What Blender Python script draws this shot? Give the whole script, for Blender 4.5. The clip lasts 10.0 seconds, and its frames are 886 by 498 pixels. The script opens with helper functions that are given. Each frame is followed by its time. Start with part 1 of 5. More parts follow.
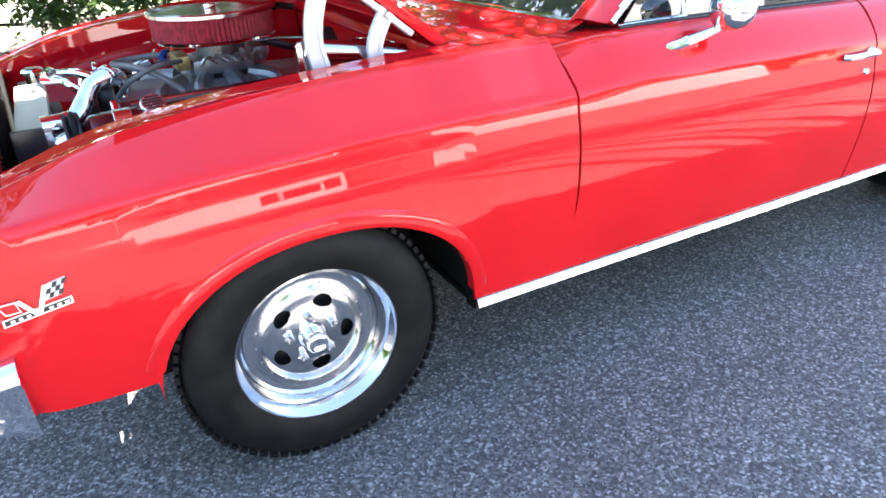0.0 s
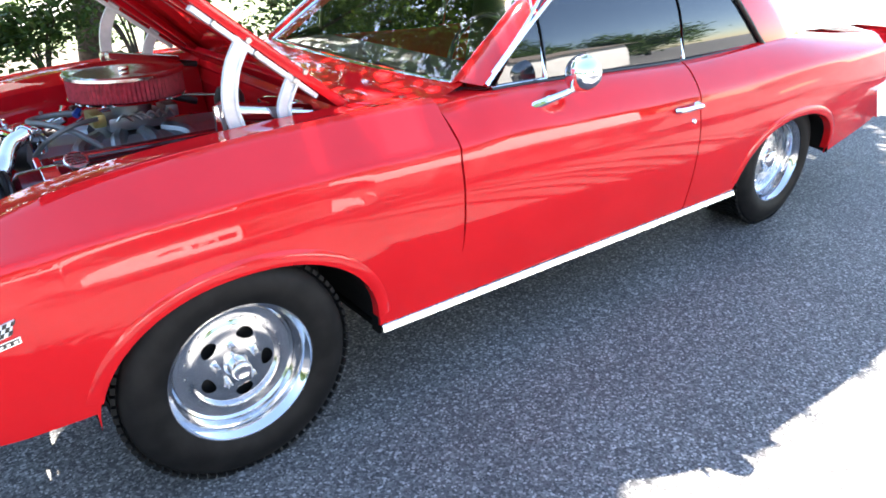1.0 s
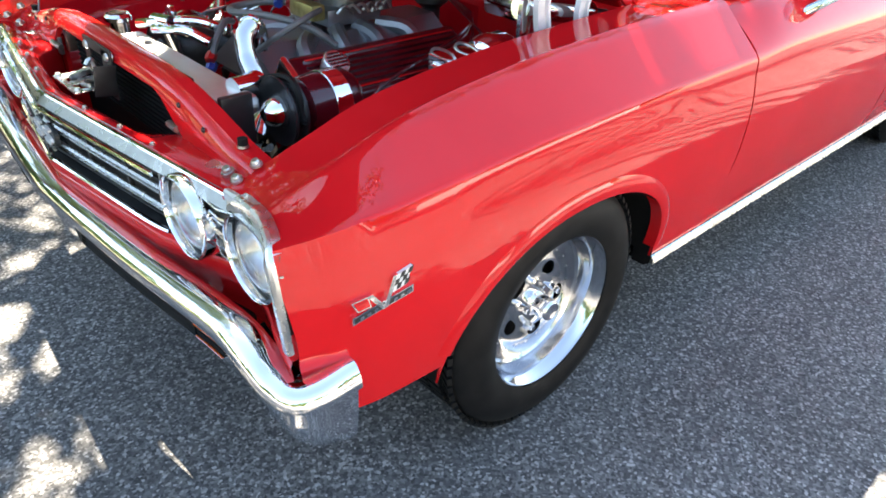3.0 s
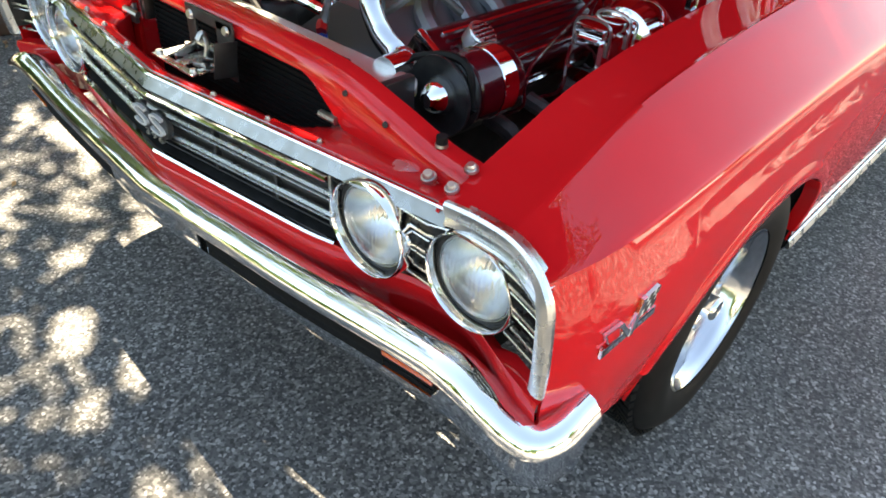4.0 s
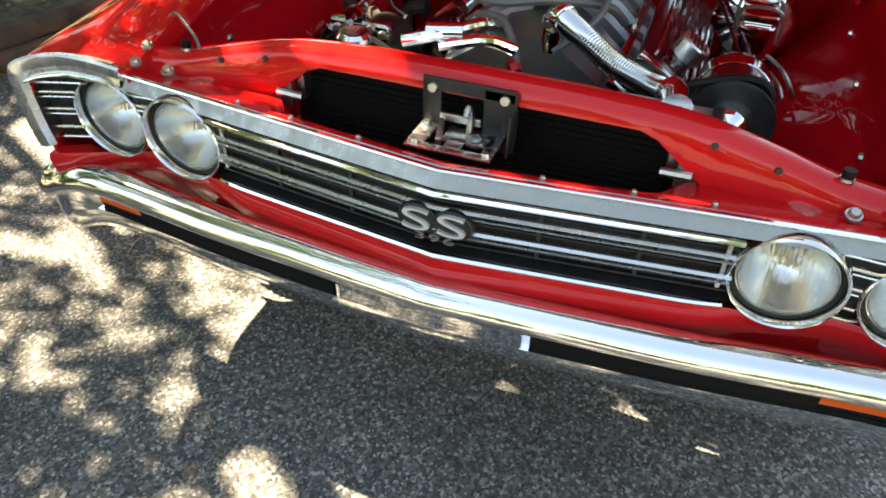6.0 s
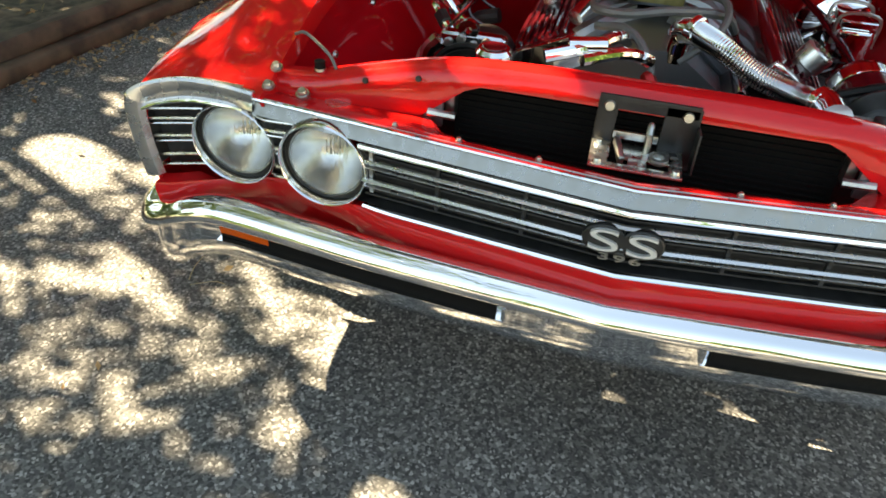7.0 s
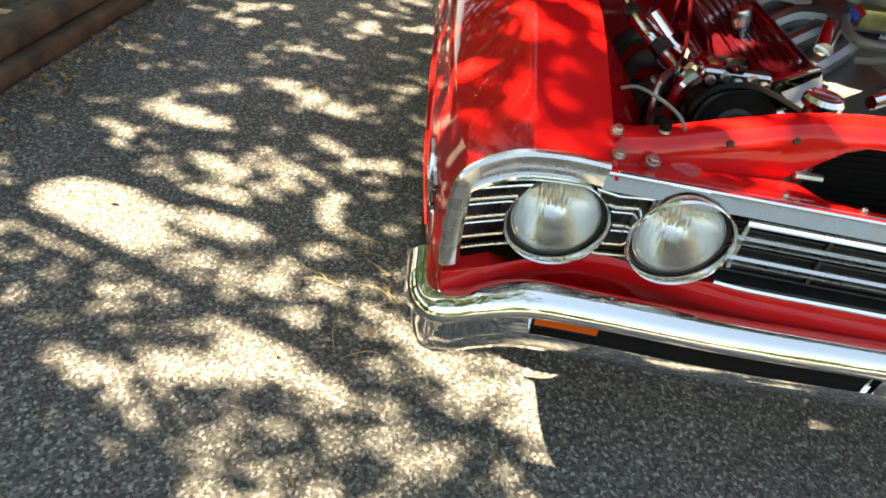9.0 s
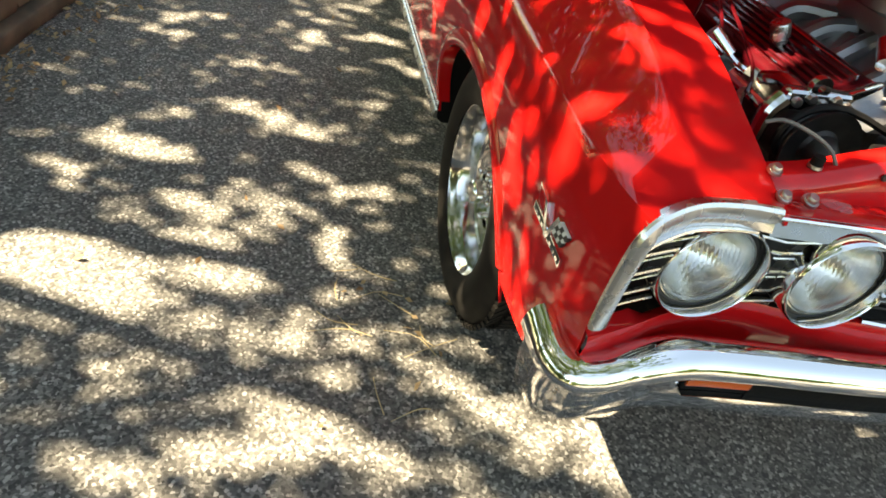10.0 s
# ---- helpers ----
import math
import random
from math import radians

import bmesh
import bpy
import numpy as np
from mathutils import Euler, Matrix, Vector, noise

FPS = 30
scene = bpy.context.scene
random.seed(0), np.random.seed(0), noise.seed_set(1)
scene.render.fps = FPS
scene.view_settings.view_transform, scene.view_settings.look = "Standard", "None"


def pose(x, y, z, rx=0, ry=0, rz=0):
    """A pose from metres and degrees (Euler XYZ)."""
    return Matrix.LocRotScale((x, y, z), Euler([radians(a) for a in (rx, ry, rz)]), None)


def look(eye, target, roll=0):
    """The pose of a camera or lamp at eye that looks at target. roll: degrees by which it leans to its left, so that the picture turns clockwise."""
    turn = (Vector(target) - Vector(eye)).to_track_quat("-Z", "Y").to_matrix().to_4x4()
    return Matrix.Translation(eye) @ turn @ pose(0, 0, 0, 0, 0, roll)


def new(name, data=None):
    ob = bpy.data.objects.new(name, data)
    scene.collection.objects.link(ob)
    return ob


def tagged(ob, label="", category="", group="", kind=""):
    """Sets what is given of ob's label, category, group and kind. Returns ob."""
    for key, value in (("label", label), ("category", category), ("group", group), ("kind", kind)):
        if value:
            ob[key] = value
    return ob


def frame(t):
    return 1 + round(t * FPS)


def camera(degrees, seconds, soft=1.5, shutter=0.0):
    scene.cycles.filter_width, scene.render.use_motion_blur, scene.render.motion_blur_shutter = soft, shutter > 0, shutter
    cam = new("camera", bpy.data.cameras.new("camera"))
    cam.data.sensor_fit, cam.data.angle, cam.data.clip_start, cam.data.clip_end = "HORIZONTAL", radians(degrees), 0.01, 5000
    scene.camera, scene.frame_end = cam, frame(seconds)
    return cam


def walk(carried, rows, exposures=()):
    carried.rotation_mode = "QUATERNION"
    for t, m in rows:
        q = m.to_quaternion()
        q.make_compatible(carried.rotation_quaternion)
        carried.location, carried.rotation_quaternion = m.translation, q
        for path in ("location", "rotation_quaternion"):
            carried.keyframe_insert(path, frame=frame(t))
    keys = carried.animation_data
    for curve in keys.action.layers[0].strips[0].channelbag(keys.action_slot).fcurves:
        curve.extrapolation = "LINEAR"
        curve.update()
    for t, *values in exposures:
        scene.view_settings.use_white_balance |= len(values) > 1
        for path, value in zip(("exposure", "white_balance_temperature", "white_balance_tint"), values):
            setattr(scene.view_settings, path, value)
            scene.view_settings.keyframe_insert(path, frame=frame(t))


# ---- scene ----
cam = camera(64.4, 10.0, soft=1.7)
PATH = [
    (0, (-0.362, -2.363, 1.322), (0.456, -0.786, 0.403), -2.9),
    (0.5, (-0.36, -2.502, 1.406), (0.668, -1.001, 0.575), -2.1),
    (1, (-0.518, -2.572, 1.439), (0.579, -1.123, 0.605), -1.0),
    (1.5, (-0.639, -2.47, 1.423), (0.427, -1.06, 0.488), 1.4),
    (2, (-0.719, -2.207, 1.423), (0.345, -0.838, 0.426), -0.5),
    (2.4, (-0.832, -2.012, 1.39), (0.236, -0.68, 0.347), 2.2),
    (2.5, (-0.884, -1.971, 1.388), (0.194, -0.651, 0.341), 3.0),
    (3, (-1.142, -1.743, 1.377), (0.034, -0.531, 0.305), 2.8),
    (3.2, (-1.214, -1.655, 1.368), (-0.063, -0.464, 0.247), 1.6),
    (4.3, (-1.373, -1.137, 1.337), (-0.095, -0.166, 0.145), 4.6),
    (4.5, (-1.432, -1.067, 1.349), (-0.095, -0.184, 0.151), 2.8),
    (5, (-1.564, -0.876, 1.366), (-0.174, -0.125, 0.14), 0.8),
    (5.5, (-1.603, -0.639, 1.354), (-0.168, 0.021, 0.126), 0.9),
    (5.7, (-1.618, -0.506, 1.365), (-0.166, 0.104, 0.132), 1.4),
    (6.8, (-1.718, 0.013, 1.386), (-0.189, 0.352, 0.142), 3.4),
    (7, (-1.723, 0.084, 1.378), (-0.192, 0.428, 0.138), 3.6),
    (7.5, (-1.678, 0.321, 1.369), (-0.134, 0.593, 0.127), 4.5),
    (8, (-1.607, 0.556, 1.377), (-0.066, 0.754, 0.118), 7.2),
    (8.5, (-1.589, 0.807, 1.354), (-0.069, 0.782, 0.133), 10.7),
    (9, (-1.58, 1.004, 1.337), (-0.073, 0.88, 0.106), 9.6),
    (9.5, (-1.447, 1.161, 1.286), (0.048, 0.888, 0.065), 9.0),
    (10, (-1.366, 1.381, 1.259), (0.112, 0.929, 0.07), 13.2),
]
EXPOSURES = [(0, 3.8, 6900, 12), (0.7, 3.62, 6900, 12), (2.5, 3.5, 7000, 12), (3.2, 3.38, 8400, 9), (4.5, 3.24, 9600, 8), (5.5, 3.14, 10600, 7), (10, 3.10, 11400, 6)]
walk(cam, [(t, look(eye, target, roll)) for t, eye, target, roll in PATH], EXPOSURES)

# ---- light ----
SUN = Vector((0.2, 0.85, 1.0)).normalized()
world = bpy.data.worlds.new("sky")
scene.world = world
world.use_nodes = True
wn = world.node_tree.nodes
sky = wn.new("ShaderNodeTexSky")
sky.sky_type, sky.sun_disc = "NISHITA", False
sky.sun_elevation = math.asin(SUN.z)
sky.sun_rotation = math.atan2(SUN.x, SUN.y)
sky.dust_density, sky.ozone_density = 0.25, 2.0
wn["Background"].inputs["Strength"].default_value = 0.08
world.node_tree.links.new(sky.outputs["Color"], wn["Background"].inputs["Color"])
sun = new("sun", bpy.data.lights.new("sun", "SUN"))
sun.data.energy, sun.data.angle, sun.data.color = 5.0, radians(0.53), (1.0, 0.975, 0.945)
sun.matrix_world = look(SUN * 30, (0, 0, 0))


# ---- materials ----
def material(name, color, rough=0.5, metal=0.0, coat=0.0, spec=0.5):
    m = bpy.data.materials.new(name)
    m.use_nodes = True
    b = m.node_tree.nodes["Principled BSDF"]
    b.inputs["Base Color"].default_value = (*color, 1)
    b.inputs["Roughness"].default_value = rough
    b.inputs["Metallic"].default_value = metal
    b.inputs["Coat Weight"].default_value = coat
    b.inputs["Coat Roughness"].default_value = 0.02
    b.inputs["Coat IOR"].default_value = 1.46
    b.inputs["Specular IOR Level"].default_value = spec
    return m


def node(m, kind, **values):
    n = m.node_tree.nodes.new(kind)
    for key, v in values.items():
        n.inputs[key].default_value = v
    return n


def link(m, a, out, b, into):
    m.node_tree.links.new(a.outputs[out], b.inputs[into])


def shader(m):
    return m.node_tree.nodes["Principled BSDF"]


def mottled(m, low, high, scale, detail=4.0, into="Base Color", lo=0.35, hi=0.65):
    """Noise between two colours (or two greys) at real-world size."""
    pos = node(m, "ShaderNodeTexCoord")
    n = node(m, "ShaderNodeTexNoise", Scale=scale, Detail=detail)
    ramp = node(m, "ShaderNodeValToRGB")
    ramp.color_ramp.elements[0].position, ramp.color_ramp.elements[1].position = lo, hi
    ramp.color_ramp.elements[0].color = (*low, 1)
    ramp.color_ramp.elements[1].color = (*high, 1)
    link(m, pos, "Object", n, "Vector")
    link(m, n, "Fac", ramp, "Fac")
    link(m, ramp, "Color", shader(m), into)
    return ramp


def bumpy(m, scale, strength, distance=0.002, detail=4.0):
    pos = node(m, "ShaderNodeTexCoord")
    n = node(m, "ShaderNodeTexNoise", Scale=scale, Detail=detail)
    b = node(m, "ShaderNodeBump", Strength=strength, Distance=distance)
    link(m, pos, "Object", n, "Vector")
    link(m, n, "Fac", b, "Height")
    link(m, b, "Normal", shader(m), "Normal")


def asphalt_material():
    m = material("asphalt", (0.06, 0.06, 0.06), 0.75)
    pos = node(m, "ShaderNodeTexCoord")
    cell = node(m, "ShaderNodeTexVoronoi", Scale=140.0)
    grain = node(m, "ShaderNodeValToRGB")
    e = grain.color_ramp.elements
    e[0].position, e[0].color = 0.0, (0.036, 0.036, 0.037, 1)
    e[1].position, e[1].color = 1.0, (0.42, 0.41, 0.395, 1)
    mid = e.new(0.5)
    mid.color = (0.105, 0.104, 0.102, 1)
    hi = e.new(0.84)
    hi.color = (0.195, 0.192, 0.187, 1)
    sep = node(m, "ShaderNodeSeparateColor")
    patch = node(m, "ShaderNodeTexNoise", Scale=1.3, Detail=5.0)
    tone = node(m, "ShaderNodeMapRange", **{"From Min": 0.3, "From Max": 0.7, "To Min": 0.8, "To Max": 1.2})
    mult = node(m, "ShaderNodeVectorMath")
    mult.operation = "SCALE"
    edge = node(m, "ShaderNodeBump", Strength=0.9, Distance=0.004)
    fine = node(m, "ShaderNodeTexNoise", Scale=420.0, Detail=3.0)
    mix = node(m, "ShaderNodeMath")
    mix.operation = "ADD"
    for t in (cell, patch, fine):
        link(m, pos, "Object", t, "Vector")
    link(m, cell, "Color", sep, "Color")
    link(m, sep, "Red", grain, "Fac")
    link(m, patch, "Fac", tone, "Value")
    link(m, grain, "Color", mult, 0)
    link(m, tone, "Result", mult, "Scale")
    link(m, mult, "Vector", shader(m), "Base Color")
    link(m, sep, "Green", mix, 0)
    link(m, fine, "Fac", mix, 1)
    link(m, mix, "Value", edge, "Height")
    link(m, edge, "Normal", shader(m), "Normal")
    return m


RED = material("red_paint", (0.62, 0.015, 0.009), 0.5, 0.0, 1.0, 0.0)
mottled(RED, (0.57, 0.009, 0.012), (0.62, 0.012, 0.015), 3.0)
wave = node(RED, "ShaderNodeTexNoise", Scale=2.6, Detail=2.0)
ripple = node(RED, "ShaderNodeBump", Strength=0.06, Distance=0.02)
link(RED, node(RED, "ShaderNodeTexCoord"), "Object", wave, "Vector")
link(RED, wave, "Fac", ripple, "Height")
link(RED, ripple, "Normal", shader(RED), "Coat Normal")
# the body red made darker, as shade inside the bay and under the bonnet
REDSHADE = material("red_shaded_inside", (0.5, 0.006, 0.012), 0.5, 0.0, 0.5, 0.0)
mottled(REDSHADE, (0.38, 0.004, 0.009), (0.46, 0.006, 0.012), 6.0)
CHROME = material("chrome", (0.88, 0.88, 0.88), 0.05, 1.0)
mottled(CHROME, (0.03, 0.03, 0.03), (0.08, 0.08, 0.08), 14.0, into="Roughness")
pressed = node(CHROME, "ShaderNodeMapping", Scale=(22.0, 5.0, 30.0))
waves = node(CHROME, "ShaderNodeTexNoise", Scale=1.0, Detail=3.0)
uneven = node(CHROME, "ShaderNodeBump", Strength=0.22, Distance=0.004)
link(CHROME, node(CHROME, "ShaderNodeTexCoord"), "Object", pressed, "Vector")
link(CHROME, pressed, "Vector", waves, "Vector")
link(CHROME, waves, "Fac", uneven, "Height")
link(CHROME, uneven, "Normal", shader(CHROME), "Normal")
POLISHED = material("polished_aluminium", (0.64, 0.64, 0.65), 0.12, 1.0)
mottled(POLISHED, (0.07, 0.07, 0.07), (0.18, 0.18, 0.18), 30.0, into="Roughness")
BRUSHED = material("brushed_aluminium", (0.31, 0.31, 0.295), 0.36, 1.0)
mottled(BRUSHED, (0.22, 0.22, 0.22), (0.42, 0.42, 0.42), 40.0, into="Roughness")
CASTING = material("cast_aluminium", (0.30, 0.31, 0.325), 0.45, 1.0)
bumpy(CASTING, 260.0, 0.3)
RUBBER = material("tyre_rubber", (0.010, 0.010, 0.010), 0.55, 0.0, 0.0, 0.16)
mottled(RUBBER, (0.004, 0.004, 0.004), (0.010, 0.0095, 0.009), 20.0)
BLACK = material("black_paint", (0.012, 0.012, 0.012), 0.45)
mottled(BLACK, (0.008, 0.008, 0.008), (0.02, 0.02, 0.02), 40.0)
SATIN = material("satin_black_plastic", (0.02, 0.02, 0.02), 0.3)
bumpy(SATIN, 200.0, 0.15)
# matt black for undersides and radiator; in the bumper slots it stands for shade
MATTBLACK = material("undercoat_and_recess_shade", (0.007, 0.0065, 0.006), 0.85, 0.0, 0.0, 0.12)
bumpy(MATTBLACK, 90.0, 0.5)
STEEL = material("zinc_steel", (0.55, 0.55, 0.52), 0.32, 1.0)
mottled(STEEL, (0.45, 0.45, 0.43), (0.62, 0.61, 0.57), 50.0)
ALUTRIM = material("anodised_trim", (0.74, 0.74, 0.72), 0.28, 1.0)
mottled(ALUTRIM, (0.22, 0.22, 0.22), (0.34, 0.34, 0.34), 25.0, into="Roughness")
TINT = material("tinted_glass", (0.006, 0.008, 0.009), 0.02, 0.0, 0.0, 0.9)
bumpy(TINT, 1.5, 0.02, 0.01)

PALE = material("pale_grey_enamel", (0.72, 0.72, 0.70), 0.3, 0.0, 0.4)
mottled(PALE, (0.62, 0.62, 0.60), (0.78, 0.78, 0.76), 20.0)


def glass_material(name, color, rough=0.0, clear=1.0):
    m = material(name, color, rough)
    shader(m).inputs["Transmission Weight"].default_value = clear
    return m


GLASS = glass_material("windscreen_glass", (0.9, 0.95, 0.93))
LENS = glass_material("headlight_glass", (0.97, 0.97, 0.96), 0.02, 1.0)
shader(LENS).inputs["IOR"].default_value = 1.25
shader(LENS).inputs["Coat Weight"].default_value = 1.0
pos_ = node(LENS, "ShaderNodeTexCoord")
wave_ = node(LENS, "ShaderNodeTexWave", Scale=38.0, Distortion=2.2)
wave_.bands_direction = "Y"
bump_ = node(LENS, "ShaderNodeBump", Strength=0.42, Distance=0.003)
link(LENS, pos_, "Object", wave_, "Vector")
link(LENS, wave_, "Fac", bump_, "Height")
link(LENS, bump_, "Normal", shader(LENS), "Normal")
AMBER = material("amber_lens", (0.64, 0.085, 0.004), 0.15, 0.0, 0.4)
bumpy(AMBER, 60.0, 0.2)
REDLENS = material("red_lens", (0.5, 0.01, 0.01), 0.12, 0.0, 0.6)
SILVER = material("lamp_silver", (0.72, 0.72, 0.69), 0.06, 1.0)
bumpy(SILVER, 55.0, 0.35)
mottled(SILVER, (0.16, 0.16, 0.16), (0.26, 0.26, 0.26), 30.0, into="Roughness")
LETTER = material("bright_badge_metal", (0.85, 0.85, 0.83), 0.35, 0.55)
mottled(LETTER, (0.80, 0.80, 0.78), (0.90, 0.90, 0.88), 60.0)
ASPHALT = asphalt_material()
WOOD = material("weathered_timber", (0.13, 0.085, 0.055), 0.8)
mottled(WOOD, (0.04, 0.024, 0.015), (0.11, 0.068, 0.042), 9.0, 8.0)
BARK = material("bark", (0.10, 0.075, 0.055), 0.9)
mottled(BARK, (0.05, 0.036, 0.026), (0.16, 0.12, 0.09), 14.0, 8.0)
LAWN = material("lawn", (0.10, 0.15, 0.04), 0.9)
mottled(LAWN, (0.035, 0.065, 0.012), (0.10, 0.13, 0.035), 3.0, 8.0)
CONCRETE = material("pale_concrete", (0.5, 0.48, 0.44), 0.9)
mottled(CONCRETE, (0.20, 0.19, 0.17), (0.30, 0.29, 0.26), 4.0, 8.0)
MULCH = material("mulch", (0.06, 0.045, 0.03), 0.9)
mottled(MULCH, (0.03, 0.022, 0.015), (0.11, 0.085, 0.055), 22.0, 8.0)


def leaf_material(name, low, high):
    m = material(name, low, 0.45)
    geo = node(m, "ShaderNodeNewGeometry")
    ramp = node(m, "ShaderNodeValToRGB")
    ramp.color_ramp.elements[0].color = (*low, 1)
    ramp.color_ramp.elements[1].color = (*high, 1)
    link(m, geo, "Random Per Island", ramp, "Fac")
    link(m, ramp, "Color", shader(m), "Base Color")
    thin = node(m, "ShaderNodeBsdfTranslucent")
    mix = node(m, "ShaderNodeMixShader", Fac=0.35)
    link(m, ramp, "Color", thin, "Color")
    link(m, shader(m), "BSDF", mix, 1)
    link(m, thin, "BSDF", mix, 2)
    link(m, mix, "Shader", m.node_tree.nodes["Material Output"], "Surface")
    return m


LEAF = leaf_material("green_leaves", (0.035, 0.075, 0.018), (0.12, 0.20, 0.04))
DRYLEAF = leaf_material("dry_leaves", (0.20, 0.11, 0.055), (0.50, 0.36, 0.20))


# ---- mesh helpers ----
def finish(ob, mat, smooth=35.0):
    me = ob.data
    me.materials.append(mat)
    if smooth:
        me.polygons.foreach_set("use_smooth", [True] * len(me.polygons))
        me.set_sharp_from_angle(angle=radians(smooth))
    return ob


def part(name, bm, mat, parent=None, label="", loc=None, smooth=35.0):
    """One mesh object from a bmesh, under its thing."""
    bmesh.ops.recalc_face_normals(bm, faces=bm.faces)
    me = bpy.data.meshes.new(name)
    bm.to_mesh(me)
    bm.free()
    ob = new(name, me)
    if parent:
        ob.parent = parent
    if loc:
        ob.location = loc
    if label:
        tagged(ob, label)
    return finish(ob, mat, smooth)


def rows_bm(rows, close_u=False, close_v=False, caps=False):
    """A skin over rows of points (all rows of one length)."""
    bm = bmesh.new()
    v = [[bm.verts.new(p) for p in r] for r in rows]
    nu, nv = len(v), len(v[0])
    for i in range(nu if close_u else nu - 1):
        for j in range(nv if close_v else nv - 1):
            q = [v[i][j], v[(i + 1) % nu][j], v[(i + 1) % nu][(j + 1) % nv], v[i][(j + 1) % nv]]
            q = [a for k, a in enumerate(q) if a.co != q[k - 1].co]
            if len(q) > 2:
                bm.faces.new(q)
    if caps:
        bm.faces.new(v[0])
        bm.faces.new(v[-1][::-1])
    return bm


def thick(bm, t):
    """Give a skin a thickness t, inwards."""
    bmesh.ops.recalc_face_normals(bm, faces=bm.faces)
    bmesh.ops.solidify(bm, geom=list(bm.faces), thickness=t)
    return bm


def join(bm, other, m=None):
    me = bpy.data.meshes.new("join")
    other.to_mesh(me)
    other.free()
    if m is not None:
        me.transform(m)
    bm.from_mesh(me)
    bpy.data.meshes.remove(me)
    return bm


def box_bm(size, at=(0, 0, 0), bevel=0.0, m=None, seg=2):
    bm = bmesh.new()
    bmesh.ops.create_cube(bm, size=1.0)
    bmesh.ops.scale(bm, vec=size, verts=bm.verts)
    if bevel:
        bmesh.ops.bevel(bm, geom=list(bm.edges), offset=bevel, segments=seg, affect="EDGES", profile=0.6)
    if m is not None:
        bmesh.ops.transform(bm, matrix=m, verts=bm.verts)
    bmesh.ops.translate(bm, vec=at, verts=bm.verts)
    return bm


def lathe_bm(profile, seg=32, m=None):
    """A turned body about z from (radius, height) pairs."""
    rows = [[(r * math.cos(k * math.tau / seg), r * math.sin(k * math.tau / seg), z) for k in range(seg)] for r, z in profile]
    bm = rows_bm(rows, close_v=True)
    bmesh.ops.remove_doubles(bm, verts=bm.verts, dist=1e-5)
    if m is not None:
        bmesh.ops.transform(bm, matrix=m, verts=bm.verts)
    return bm


def curve_points(pts, n):
    """A smooth line of n + 1 points through the given ones."""
    p = [Vector(q) for q in pts]
    p = [2 * p[0] - p[1]] + p + [2 * p[-1] - p[-2]]
    out, spans = [], len(p) - 3
    for i in range(n + 1):
        u = i / n * spans
        k = min(int(u), spans - 1)
        t = u - k
        a, b, c, d = p[k:k + 4]
        out.append(0.5 * (2 * b + (c - a) * t + (2 * a - 5 * b + 4 * c - d) * t ** 2 + (3 * b - a - 3 * c + d) * t ** 3))
    return out


def tube_bm(pts, radius, n=24, seg=10, ribs=0.0):
    """A hose or rod along a smooth line; radius: a number or one for each end."""
    line = curve_points(pts, n) if n else [Vector(p) for p in pts]
    r0, r1 = radius if isinstance(radius, tuple) else (radius, radius)
    rows, side = [], None
    for i, p in enumerate(line):
        d = (line[min(i + 1, len(line) - 1)] - line[max(i - 1, 0)]).normalized()
        side = d.cross(Vector((0, 0, 1)) if abs(d.z) < 0.9 else Vector((1, 0, 0))) if side is None else side - side.dot(d) * d
        side.normalize()
        up = d.cross(side)
        r = r0 + (r1 - r0) * i / (len(line) - 1) + (ribs if i % 2 else 0.0)
        rows.append([p + r * (math.cos(a) * side + math.sin(a) * up) for a in (k * math.tau / seg for k in range(seg))])
    return rows_bm(rows, close_v=True, caps=True)


def sweep_bm(line, section, caps=True, up=(0, 0, 1)):
    """A section of (out, up) pairs along a line, out being to the right of its course seen from above."""
    rows = []
    for i, p in enumerate(line):
        d = line[min(i + 1, len(line) - 1)] - line[max(i - 1, 0)]
        d.z = 0
        out = d.normalized().cross(Vector(up))
        s = section(i / (len(line) - 1)) if callable(section) else section
        rows.append([p + out * a + Vector(up) * b for a, b in s])
    return rows_bm(rows, close_v=True, caps=caps)


def table(pairs):
    """A function that goes smoothly through (x, y) pairs."""
    xs, ys = zip(*pairs)

    def f(x):
        if x <= xs[0]:
            return ys[0]
        for k in range(len(xs) - 1):
            if x <= xs[k + 1]:
                t = (x - xs[k]) / (xs[k + 1] - xs[k])
                m0 = (ys[k + 1] - ys[max(k - 1, 0)]) / (xs[k + 1] - xs[max(k - 1, 0)])
                m1 = (ys[min(k + 2, len(xs) - 1)] - ys[k]) / (xs[min(k + 2, len(xs) - 1)] - xs[k])
                h = xs[k + 1] - xs[k]
                return ((2 * t ** 3 - 3 * t * t + 1) * ys[k] + (t ** 3 - 2 * t * t + t) * h * m0
                        + (3 * t * t - 2 * t ** 3) * ys[k + 1] + (t ** 3 - t * t) * h * m1)
        return ys[-1]
    return f


def spaced(a, b, n):
    return [a + (b - a) * i / n for i in range(n + 1)]


def mirrored(bm, s):
    if s > 0:
        bmesh.ops.scale(bm, vec=(1, -1, 1), verts=bm.verts)
        bmesh.ops.reverse_faces(bm, faces=bm.faces)
    return bm


# ---- ground ----
bm = rows_bm([[(x, y, 0) for y in (-300, -20, 0, 20, 300)] for x in (-300, -20, 0, 20, 300)])
ground = tagged(part("ground", bm, ASPHALT, smooth=0), "dark grey coarse asphalt driveway with pale stone chips", "ground", kind="structure")

